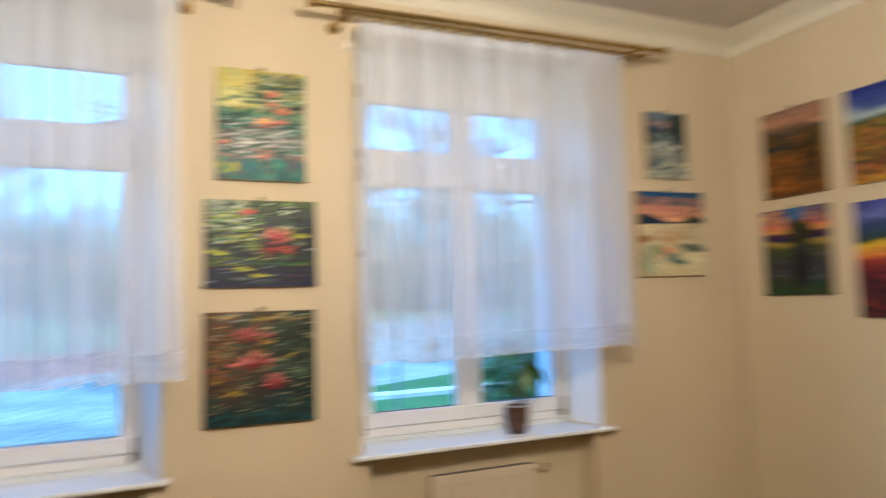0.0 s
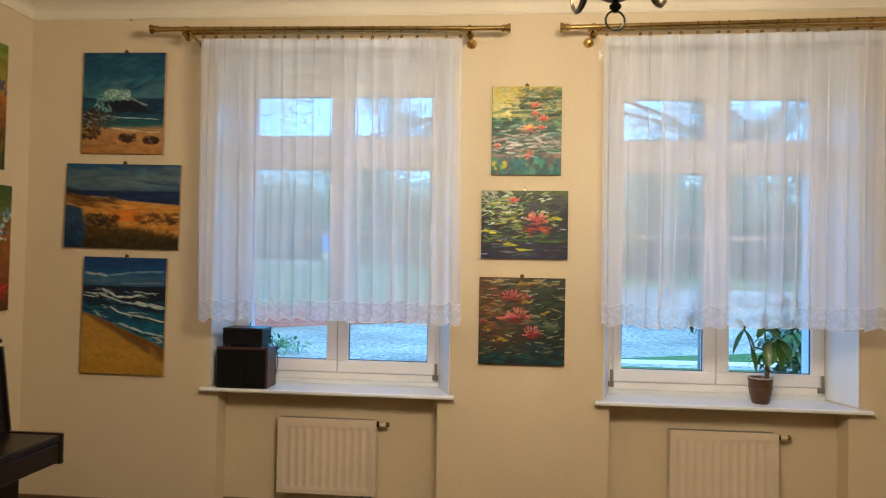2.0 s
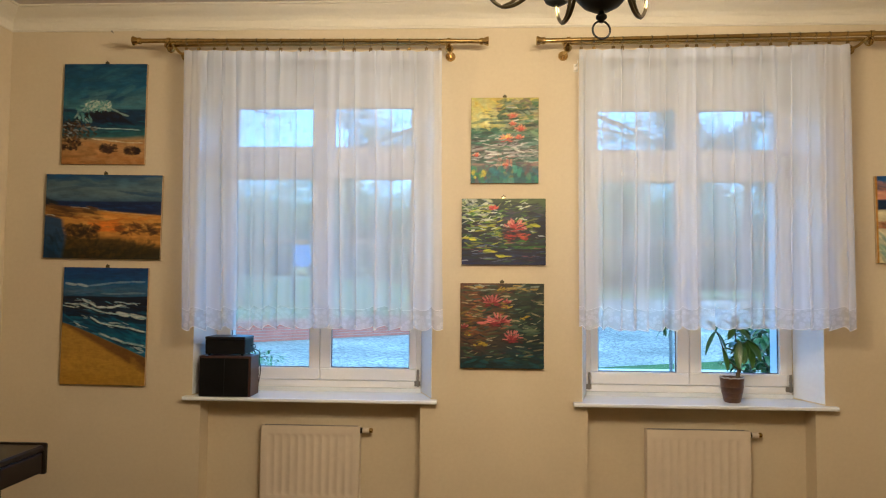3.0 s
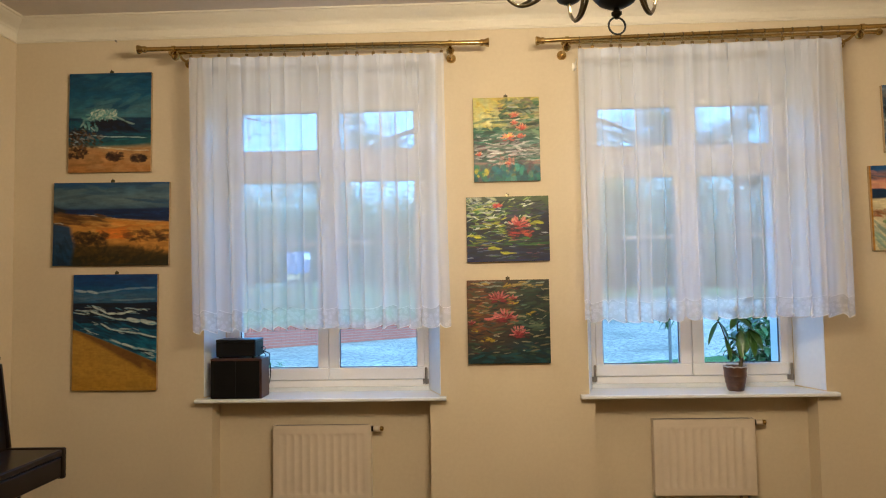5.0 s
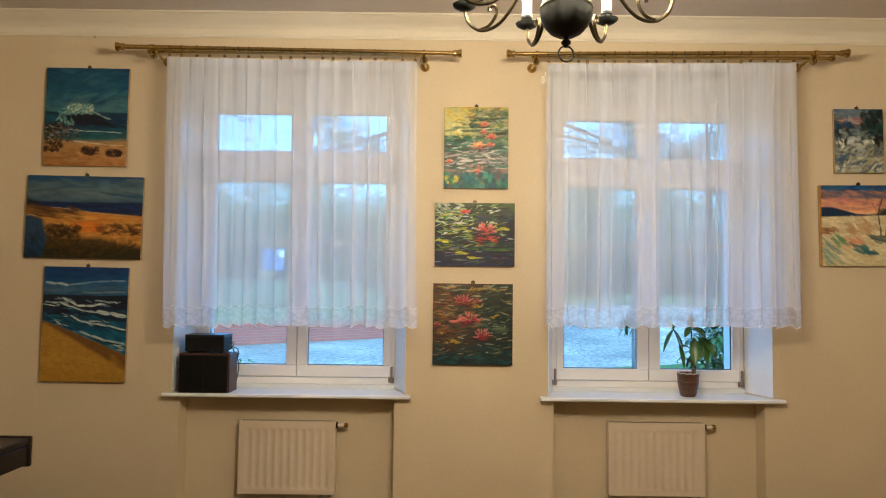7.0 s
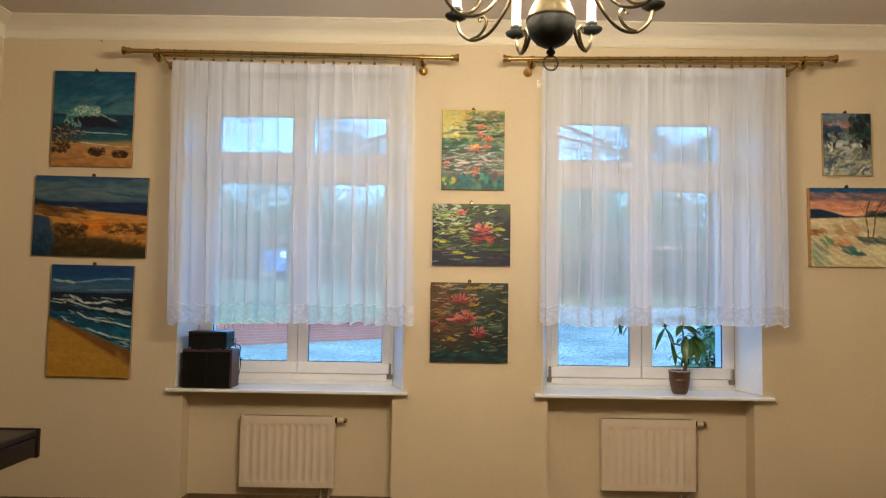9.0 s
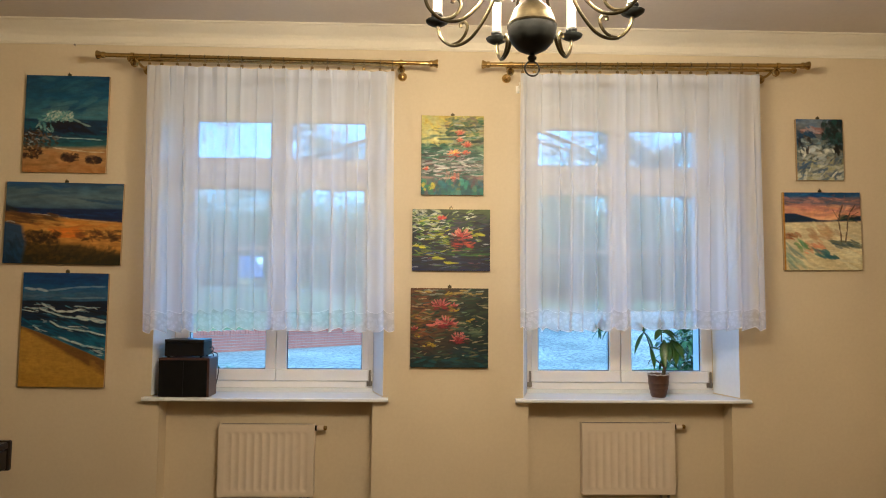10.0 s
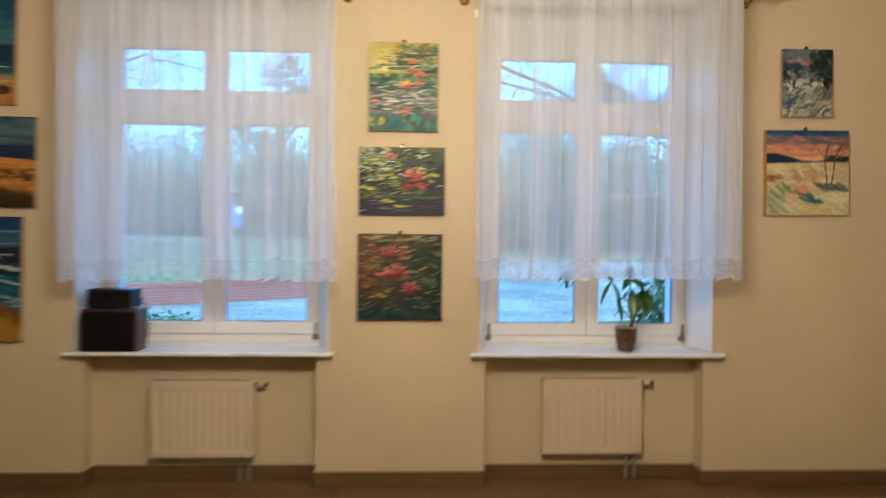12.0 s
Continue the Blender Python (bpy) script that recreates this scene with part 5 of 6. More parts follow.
def painting(draw, x, z, w, h, lean, label, wall, seed):
    """A stretched canvas without frame, hung on a metal clip. wall: which wall it hangs on, x runs along it."""
    place = {"north": (pose(x, 0, z, 0, lean, 0)), "west": pose(LEFT, x, z, 0, lean, 90), "east": pose(RIGHT, x, z, 0, lean, -90)}[wall]
    t = thing("painting", label, "painting", group="canvases on the walls")
    t.matrix_basis = place
    p = Canvas(w - 0.002, h - 0.002, seed)
    draw(p)
    p.finish()
    part("painted_face", p.mesh(-0.0265), OIL, t)
    part("stretcher", Shape().box(-w / 2, w / 2, -0.026, -0.006, -h / 2, h / 2, 0.0015), RAWEDGE, t, "raw canvas edge")
    c = part("hanger", Shape().box(-0.012, 0.012, -0.012, -0.008, h / 2 - 0.004, h / 2 + 0.016, 0.001).tube([(-0.008, -0.012, h / 2 + 0.012), (0, -0.014, h / 2 + 0.02), (0.008, -0.012, h / 2 + 0.012)], 0.0022, 6), OLDBRASS, t, "small metal picture hanger")
    part("nail", Shape().tube([(0, -0.001, h / 2 + 0.019), (0, -0.019, h / 2 + 0.022)], [0.0016, 0.0022], 6), HINGE, c)
    return t


painting(breaking_wave, -2.227, 2.466, 0.516, 0.617, 0.3, "unframed oil painting of a wave breaking on rocks", "north", 1)
painting(dunes, -2.215, 1.84, 0.72, 0.51, 0.6, "unframed oil painting of orange dunes by the sea", "north", 2)
painting(beach, -2.186, 1.183, 0.52, 0.70, 0.4, "unframed oil painting of surf and yellow beach", "north", 3)
painting(lilies_light, 0.2, 2.302, 0.398, 0.51, 0.0, "unframed oil painting of water lilies in pale light", "north", 4)
painting(lilies_dark, 0.196, 1.762, 0.492, 0.39, -0.2, "unframed oil painting of a pink lily on dark water", "north", 5)
painting(lilies_dusk, 0.189, 1.212, 0.488, 0.495, 0.0, "unframed oil painting of pink lilies on dusky green water", "north", 6)
painting(winter_wood, 2.57, 2.372, 0.305, 0.40, -0.4, "small unframed oil painting of a snowy wood", "north", 7)
painting(winter_sunset, 2.573, 1.845, 0.506, 0.50, -0.6, "unframed oil painting of snow under an orange sunset", "north", 8)
painting(autumn_hills, -0.434, 2.288, 0.41, 0.51, 0.0, "unframed oil painting of brown autumn hills", "east", 9)
painting(lone_tree, -0.408, 1.714, 0.435, 0.50, 0.0, "unframed oil painting of a dark tree at sunset", "east", 10)
painting(blue_ridge, -1.03, 2.283, 0.52, 0.505, 0.0, "unframed oil painting of fields under a blue ridge", "east", 11)
painting(lavender_field, -1.03, 1.64, 0.52, 0.60, 0.0, "unframed oil painting of red and yellow fields", "east", 12)
painting(flower_field, -0.49, 2.388, 0.50, 0.725, 0.0, "unframed oil painting of blue flowers in yellow grass", "west", 13)
painting(poppies, -0.42, 1.573, 0.50, 0.73, 0.0, "unframed oil painting of white blossoms and red poppies", "west", 14)


# ---- chandelier ----
def bezier(pts, n=8):
    """A smooth line through the points."""
    P = [Vector(p) for p in pts]
    P = [2 * P[0] - P[1]] + P + [2 * P[-1] - P[-2]]
    out = []
    for i in range(1, len(P) - 2):
        for k in range(n):
            t = k / n
            out.append(0.5 * (2 * P[i] + (P[i + 1] - P[i - 1]) * t + (2 * P[i - 1] - 5 * P[i] + 4 * P[i + 1] - P[i + 2]) * t * t + (3 * P[i] - P[i - 1] - 3 * P[i + 1] + P[i + 2]) * t ** 3))
    return out + [P[-2]]


def chandelier():
    t = thing("chandelier", "eight-armed brass chandelier with a dark ball and lit candle bulbs", "chandelier", (0.305, -2.6, 0))
    part("ball", Shape().lathe([(0.004, 2.052), (0.022, 2.056), (0.040, 2.066), (0.054, 2.082), (0.062, 2.10), (0.0645, 2.118), (0.0645, 2.124)], 36), IRON, t, "dark lower half of the ball", smooth=True)
    part("ball_cap", Shape().lathe([(0.066, 2.1235), (0.0665, 2.128), (0.062, 2.134), (0.058, 2.148), (0.048, 2.168), (0.034, 2.182), (0.024, 2.19), (0.02, 2.2), (0.024, 2.208), (0.034, 2.216), (0.038, 2.226), (0.034, 2.238), (0.022, 2.248), (0.016, 2.262)], 36), OLDBRASS, t, "polished brass upper half", smooth=True)
    part("hub", Shape().lathe([(0.016, 2.262), (0.03, 2.27), (0.042, 2.284), (0.042, 2.3), (0.03, 2.314), (0.016, 2.324), (0.013, 2.36), (0.022, 2.39), (0.03, 2.43), (0.022, 2.47), (0.011, 2.5), (0.009, 2.6)], 24), OLDBRASS, t, smooth=True)
    part("stem", Shape().tube([(0, 0, 2.6), (0, 0, 3.06)], 0.007, 12), OLDBRASS, t, smooth=True)
    part("canopy", Shape().lathe([(0.01, 3.05), (0.03, 3.06), (0.052, 3.085), (0.06, 3.112)], 24), OLDBRASS, t, "brass ceiling cup", smooth=True)
    part("drop", Shape().lathe([(0.006, 2.053), (0.0075, 2.047), (0.012, 2.043), (0.012, 2.038), (0.006, 2.032), (0.004, 2.028)], 14), IRON, t, smooth=True)
    R = 0.0195
    part("ring", Shape().tube([(R * math.sin(a), 0.004 * math.sin(a), 2.012 + R * math.cos(a)) for a in (2 * math.pi * k / 28 for k in range(29))], 0.0023, 8, caps=False), IRON, t, "dark hanging ring", smooth=True)
    arm = Shape().tube(bezier([(0.034, 0, 2.296), (0.085, 0, 2.25), (0.13, 0, 2.165), (0.18, 0, 2.108), (0.232, 0, 2.098), (0.27, 0, 2.126), (0.284, 0, 2.168)]), 0.0047, 9).mesh("arm", OLDBRASS, True)
    curl = Shape().tube(bezier([(0.243, 0, 2.1), (0.214, 0, 2.106), (0.196, 0, 2.122), (0.188, 0, 2.144), (0.196, 0, 2.158), (0.208, 0, 2.156), (0.21, 0, 2.146)], 6), [0.0045] * 30 + [0.0052] * 7, 7).mesh("curl", OLDBRASS, True)
    upper = Shape().tube(bezier([(0.098, 0, 2.222), (0.112, 0, 2.262), (0.142, 0, 2.27), (0.152, 0, 2.248), (0.138, 0, 2.236), (0.128, 0, 2.246)], 6), 0.0038, 7).mesh("scroll", OLDBRASS, True)
    dish = Shape().lathe([(0.005, 2.164), (0.018, 2.167), (0.029, 2.174), (0.032, 2.18), (0.03, 2.181), (0.016, 2.176), (0.011, 2.182), (0.012, 2.19), (0.0165, 2.194), (0.0165, 2.199), (0.013, 2.203)], 20, (0.284, 0, 0)).mesh("drip_dish", IRON, True)
    sleeve = Shape().lathe([(0.0128, 2.203), (0.0128, 2.302), (0.011, 2.304)], 16, (0.284, 0, 0)).mesh("candle_sleeve", CANDLE, True)
    bulb = Shape().lathe([(0.008, 2.304), (0.012, 2.316), (0.0165, 2.334), (0.0165, 2.35), (0.012, 2.372), (0.006, 2.39), (0.001, 2.402)], 12, (0.284, 0, 0)).mesh("bulb", GLOW, True)
    for k in range(8):
        a = part("arm", arm, OLDBRASS, t, "curved brass arm")
        a.rotation_euler = (0, 0, radians(12.5 + 45 * k))
        a.location, a.scale = (0, 0, 0.019), (1.035, 1.035, 1)
        part("curl", curl, OLDBRASS, a)
        part("scroll", upper, OLDBRASS, a)
        part("drip_dish", dish, IRON, a, "dark drip dish")
        part("candle_sleeve", sleeve, CANDLE, a, "ivory candle sleeve")
        part("bulb", bulb, GLOW, a, "lit flame-shaped bulb")


chandelier()


# ---- upright piano along the side wall ----
def piano():
    y1, y0 = -0.83, -2.27
    t = thing("upright_piano", "dark brown lacquered upright piano against the wall", "piano", (0, 0, 0))
    X0, XB, XK = LEFT + 0.045, -2.272, -2.0
    five = [(0, 1, 2, 3, 4), (9, 8, 7, 6, 5)] + [(i, (i + 1) % 5, 5 + (i + 1) % 5, 5 + i) for i in range(5)]
    part("lower_case", Shape().box(X0, XB + 0.064, y0 + 0.02, y1 - 0.02, 0.0, 0.548, 0.006), PIANO, t)
    part("upper_case", Shape().add([(x, y, z) for y in (y0 + 0.012, y1 - 0.014) for x, z in ((X0, 0.6), (XB - 0.008, 0.6), (XB - 0.02, 0.70), (XB - 0.072, 1.1), (X0, 1.1))], five), PIANO, t, "upper panel leaning slightly back")
    for y in (y0, y1 - 0.013):
        part("side_post", Shape().add([(x, q, z) for q in (y, y + 0.013) for x, z in ((X0, 0.56), (XB + 0.008, 0.56), (XB - 0.004, 0.70), (XB - 0.056, 1.085), (X0, 1.085))], five), PIANO, t)
    part("top_lid", Shape().box(X0 - 0.02, XB - 0.064, y0 - 0.004, y1 + 0.004, 1.1, 1.122, 0.005), PIANO, t)
    part("key_bed", Shape().box(XB - 0.02, XK - 0.014, y0 + 0.03, y1 - 0.03, 0.55, 0.60, 0.005), PIANO, t)
    part("key_slip", Shape().box(XK - 0.03, XK - 0.008, y0 + 0.03, y1 - 0.03, 0.545, 0.64, 0.005), PIANO, t)
    part("fall_board", Shape().box(XB - 0.012, XK - 0.004, y0 + 0.026, y1 - 0.026, 0.644, 0.676, 0.006), PIANO, t, "closed keyboard lid")
    for y in (y0, y1 - 0.026):
        part("key_cheek", Shape().box(XB - 0.012, XK, y, y + 0.026, 0.536, 0.682, 0.006), PIANO, t)
    part("plinth", Shape().box(X0, XB + 0.075, y0 + 0.01, y1 - 0.01, 0.0, 0.1, 0.006), PIANO, t)


piano()

# ---- things on the sills ----
TOP = SILL + 0.022


def loudspeaker():
    x0, x1, y0, y1, z1 = -1.598, -1.288, -0.043, 0.127, TOP + 0.238
    t = thing("loudspeaker", "square black-fronted loudspeaker box with brown veneer sides", "speaker", (x0, y0, TOP))
    w, d, h = x1 - x0, y1 - y0, z1 - TOP
    part("cabinet", Shape().box(0, w, 0.012, d, 0.0, h, 0.003), VENEER, t, "brown veneered cabinet")
    part("grille_cloth", Shape().box(0.006, w - 0.012, 0.0, 0.012, 0.004, h - 0.012, 0.003), CLOTH, t, "black cloth front")
    part("seam", Shape().box(w / 2 - 0.0015, w / 2 + 0.0015, -0.0012, 0.002, 0.006, h - 0.014), BLACK, t)
    cable = bezier([(w - 0.03, d - 0.01, h + 0.03), (w + 0.008, d - 0.02, h + 0.012), (w + 0.006, d - 0.015, h - 0.04), (w + 0.012, d - 0.01, h - 0.08), (w + 0.004, d + 0.004, h - 0.14), (w - 0.02, d + 0.01, 0.004)])
    part("cable", Shape().tube(cable, 0.003, 7), BLACK, t, "thin black cable", smooth=True)
    a = thing("amplifier", "small black player with flat lid on the loudspeaker", "amplifier", (-1.57, -0.02, z1 + 0.0005))
    part("case", Shape().box(0, 0.24, 0.004, 0.168, 0.010, 0.096, 0.003), BLACK, a)
    part("front_panel", Shape().box(0.003, 0.237, 0.0, 0.004, 0.012, 0.094, 0.001), BLACK, a)
    part("lid", Shape().box(-0.001, 0.241, 0.001, 0.17, 0.0965, 0.112, 0.003), LIDGREY, a, "flat charcoal lid")
    for x in (0.02, 0.22):
        for y in (0.02, 0.14):
            part("foot", Shape().lathe([(0.008, 0.0), (0.009, 0.010)], 10, (x, y, 0)), BLACK, a)
    loop = bezier([(0.238, 0.12, 0.05), (0.262, 0.11, 0.06), (0.272, 0.1, 0.045), (0.258, 0.1, 0.03), (0.268, 0.11, 0.01), (0.272, 0.12, -0.05)])
    part("cable", Shape().tube(loop, 0.0028, 7), BLACK, a, "looped black cable", smooth=True)


loudspeaker()


def leaf(shape, root, way, length, width, droop, curl=0.0):
    """A pointed leaf with a folded midrib that bows under its weight."""
    way = Vector(way).normalized()
    side = way.cross(Vector((0, 0, 1)))
    side = side.normalized() if side.length > 0.05 else Vector((1, 0, 0))
    side = (side + curl * Vector((0, 0, 1))).normalized()
    p, verts, n = Vector(root), [], 9
    for k in range(n):
        f = k / (n - 1)
        w = width * (math.sin(math.pi * min(f * 0.93 + 0.05, 1)) ** 0.75) * (1 - 0.35 * f) * 0.62
        up = side.cross(way).normalized()
        verts += [p - side * w + up * w * 0.28, p, p + side * w + up * w * 0.28]
        way = (way + Vector((0, 0, -droop / n))).normalized()
        p = p + way * length / (n - 1)
    faces = [q for k in range(n - 1) for q in ((3 * k, 3 * k + 1, 3 * k + 4, 3 * k + 3), (3 * k + 1, 3 * k + 2, 3 * k + 5, 3 * k + 4))]
    shape.add(verts, faces)


def potted_plant():
    t = thing("potted_plant", "leafy green houseplant in a dark brown pot on the sill", "potted plant", (1.538, 0.078, TOP))
    pot = Shape()
    n = 22
    prof = [(0.042, 0.0), (0.047, 0.006), (0.052, 0.024), (0.0535, 0.028), (0.052, 0.032), (0.059, 0.054), (0.0605, 0.058), (0.059, 0.062), (0.064, 0.086), (0.0655, 0.09), (0.064, 0.094), (0.0645, 0.12), (0.067, 0.128), (0.068, 0.142), (0.062, 0.144), (0.056, 0.138), (0.054, 0.118)]
    pot.lathe(prof, n)
    part("pot", pot, POT, t, "brown glazed pot with a pale rim", smooth=True)
    part("pot_rim", Shape().tube([(0.0655 * math.cos(2 * math.pi * k / n), 0.0655 * math.sin(2 * math.pi * k / n), 0.144 + 0.003 * math.cos(9 * k)) for k in range(n + 1)], 0.0042, 6, caps=False), KERB, t, "pale worn rim")
    part("soil", Shape().lathe([(0.052, 0.112), (0.053, 0.12), (0.03, 0.125), (0.004, 0.127)], 14), SOIL, t)
    part("trunk", Shape().tube(bezier([(0.026, 0.0, 0.118), (0.034, 0.0, 0.15), (0.036, 0.002, 0.175), (0.03, 0.003, 0.23), (0.026, 0.0, 0.32), (0.02, -0.003, 0.425)]), [0.014] * 8 + [0.0125] * 8 + [0.006] * 8 + [0.005] * 8 + [0.0038] * 9, 9), STEM, t, "thin woody stem", smooth=True)
    part("stub", Shape().tube([(0.036, 0.002, 0.165), (0.046, 0.004, 0.186), (0.05, 0.005, 0.192)], [0.011, 0.0095, 0.006], 8), STEM, t, "cut stump of the stem", smooth=True)
    part("twig", Shape().tube(bezier([(0.036, 0.0, 0.185), (0.0, -0.004, 0.222), (-0.028, -0.006, 0.25), (-0.05, -0.004, 0.31), (-0.075, 0.0, 0.385), (-0.092, 0.0, 0.412)]), [0.0036] * 41, 6), STEM, t, smooth=True)
    part("twig", Shape().tube(bezier([(0.028, 0.003, 0.26), (0.06, 0.012, 0.32), (0.1, 0.02, 0.36)]), 0.0033, 6), STEM, t, smooth=True)
    part("twig", Shape().tube(bezier([(-0.028, -0.006, 0.25), (-0.05, 0.01, 0.232), (-0.062, 0.016, 0.205)]), 0.0022, 5), STEM, t, smooth=True)
    # leaves: root, tip, breadth
    spots = [((-0.092, 0.0, 0.41), (-0.15, -0.03, 0.285), 0.026), ((-0.088, 0.0, 0.412), (-0.055, -0.035, 0.3), 0.036), ((-0.054, -0.004, 0.315), (-0.042, -0.03, 0.192), 0.036), ((-0.052, -0.004, 0.312), (0.008, -0.03, 0.29), 0.018),
             ((-0.09, 0.0, 0.414), (-0.13, 0.05, 0.47), 0.034), ((-0.085, 0.0, 0.414), (-0.035, 0.04, 0.455), 0.034),
             ((0.03, 0.0, 0.36), (0.026, -0.045, 0.212), 0.05), ((0.028, 0.0, 0.35), (-0.022, -0.04, 0.318), 0.034), ((0.1, 0.02, 0.36), (0.1, -0.03, 0.215), 0.048), ((0.08, 0.016, 0.345), (0.07, -0.02, 0.245), 0.038),
             ((0.02, -0.003, 0.425), (-0.028, -0.04, 0.368), 0.034), ((0.02, -0.003, 0.428), (0.085, -0.045, 0.36), 0.042), ((0.02, -0.003, 0.43), (0.04, 0.05, 0.5), 0.04), ((0.018, -0.003, 0.43), (-0.05, 0.03, 0.475), 0.04),
             ((0.1, 0.02, 0.362), (0.165, -0.01, 0.29), 0.04), ((0.1, 0.02, 0.365), (0.15, 0.03, 0.42), 0.04), ((0.1, 0.02, 0.365), (0.07, 0.05, 0.44), 0.036),
             ((0.06, 0.012, 0.32), (0.05, -0.05, 0.235), 0.04), ((0.1, 0.02, 0.36), (0.135, -0.05, 0.25), 0.044), ((0.025, 0.0, 0.41), (0.11, 0.02, 0.39), 0.036)]
    rnd = random.Random(5)
    for root, tip, width in spots:
        s = Shape()
        way = Vector(tip) - Vector(root)
        leaf(s, root, way + Vector((0, 0, 0.4 * way.length)), way.length * 1.12, width * 1.22, 0.8, rnd.uniform(-0.7, 0.7))
        part("leaf", s, LEAF, t, smooth=True)


potted_plant()

# ---- outdoors ----
GROUND = -0.3


def sheet(name, poly, z0, z1, material, label):
    return structure(name, Shape().prism(poly, z0, z1), material, label)


def rising(x, y):
    """Height of the cobbles: level near the house, climbing towards the park on one side."""
    climb = max(0.0, min(1.0, (x + 1.0) / 5.0))
    return GROUND + climb * float(np.interp(y, [14, 30, 60], [0, 0.85, 1.9]))


def ground():
    xs, ys = [-600, -60, -20, -1, 1.5, 4, 30, 80, 600], [OUT + 0.01, 8, 14, 20, 25, 30, 45, 60, 200, 900]
    n = len(xs)
    s = Shape().add([(x, y, rising(x, y)) for y in ys for x in xs], [(r * n + i, r * n + i + 1, (r + 1) * n + i + 1, (r + 1) * n + i) for r in range(len(ys) - 1) for i in range(n - 1)])
    structure("ground", s, COBBLES, "pale cobbled yard")
    xs, ys = [4, 12, 30, 80], [33, 45, 60, 120]
    n = len(xs)
    s = Shape().add([(x, y, rising(x, y) + 0.03) for y in ys for x in xs], [(r * n + i, r * n + i + 1, (r + 1) * n + i + 1, (r + 1) * n + i) for r in range(len(ys) - 1) for i in range(n - 1)])
    structure("park_lawn", s, GRASS, "grass under the park trees")


ground()
sheet("lawn_strip", [(2.0, 10.0), (3.0, 10.6), (4.9, 11.5), (7.6, 13.0), (16, 18.0), (16, 10.5), (2.0, 10.0)][:-1], GROUND + 0.004, GROUND + 0.05, LAWN, "grass verge beside the yard")
sheet("kerb", [(2.0, 9.86), (16, 10.36), (16, 10.48), (2.0, 9.98)], GROUND + 0.004, GROUND + 0.07, KERB, "pale concrete kerb")
sheet("lawn", [(1.4, 9.1), (1.4, OUT + 0.4), (16, OUT + 0.4), (16, 9.1)], GROUND + 0.004, GROUND + 0.05, LAWN, "grass bed along the house")


BANK_A, BANK_B = Vector((-15.0, 7.6)), Vector((4.5, 25.4))
BANK_D = (BANK_B - BANK_A).normalized()
BANK_N = Vector((-BANK_D.y, BANK_D.x))


def bank_height(x, y):
    d = (Vector((x, y)) - BANK_A).dot(BANK_N)
    return GROUND + float(np.interp(d, [0.3, 2, 18, 60], [0.57, 0.7, 2.05, 2.6]))


def brick_wall():
    n = (BANK_B - BANK_A).length
    t = thing("garden_wall", "low red brick retaining wall across the yard", "wall", (BANK_A.x, BANK_A.y, GROUND), turn=math.degrees(math.atan2(BANK_D.y, BANK_D.x)))
    part("core", Shape().box(0, n, 0.012, 0.28, 0, 0.59), MORTAR, t)
    s, k = Shape(), 0
    for row in range(6):
        x = -0.125 if row % 2 else 0.0
        while x < n:
            dy = 0.004 * math.sin(k * 7.3)
            s.box(max(x, 0) + 0.006, min(x + 0.25, n) - 0.006, dy, 0.05, 0.008 + row * 0.082, 0.076 + row * 0.082)
            x += 0.25
            k += 1
    tagged(part("bricks", s, BRICK, t, "weathered red bricks"), kind="stuff")
    # upright bricks along the top
    s, x, k = Shape(), 0.0, 0
    while x < n - 0.08:
        s.box(x + 0.006, x + 0.074, -0.012 + 0.004 * math.sin(k * 5.1), 0.29, 0.5, 0.62 + 0.005 * math.sin(k * 3.7))
        x += 0.082
        k += 1
    tagged(part("coping", s, BRICK, t, "row of upright bricks along the top"), kind="stuff")
    steps, along = [0.3, 1, 2, 5, 10, 18, 60], [0, n * 0.5, n]
    c = len(along)
    flat = [BANK_A + BANK_D * a + BANK_N * d for d in steps for a in along]
    bank = Shape().add([(p.x, p.y, bank_height(p.x, p.y)) for p in flat], [(r * c + i, r * c + i + 1, (r + 1) * c + i + 1, (r + 1) * c + i) for r in range(len(steps) - 1) for i in range(c - 1)])
    structure("bank", bank, GRASS, "sloping lawn behind the garden wall")
    edge = [BANK_A + BANK_D * a + BANK_N * d for d in (15.8, 16.6) for a in (-8, n + 8)]
    structure("park_path", Shape().add([(p.x, p.y, bank_height(p.x, p.y) + 0.03) for p in edge], [(0, 1, 3, 2)]), MORTAR, "pale gravel path along the top of the lawn")


brick_wall()


def clump(shape, rnd, centre, spread, n, size):
    """Scattered small leaf faces in an uneven cloud."""
    for _ in range(n):
        d = Vector((rnd.gauss(0, 1), rnd.gauss(0, 1), rnd.gauss(0, 1)))
        d = d.normalized() * (rnd.random() ** 0.45)
        c = Vector(centre) + Vector((d.x * spread[0], d.y * spread[1], d.z * spread[2]))
        u = Vector((rnd.gauss(0, 1), rnd.gauss(0, 1), rnd.gauss(0, 1))).normalized()
        v = u.orthogonal().normalized()
        s = size * rnd.uniform(0.6, 1.4)
        shape.add([c - u * s, c - v * s * 0.45, c + u * s, c + v * s * 0.45], [(0, 1, 2, 3)])


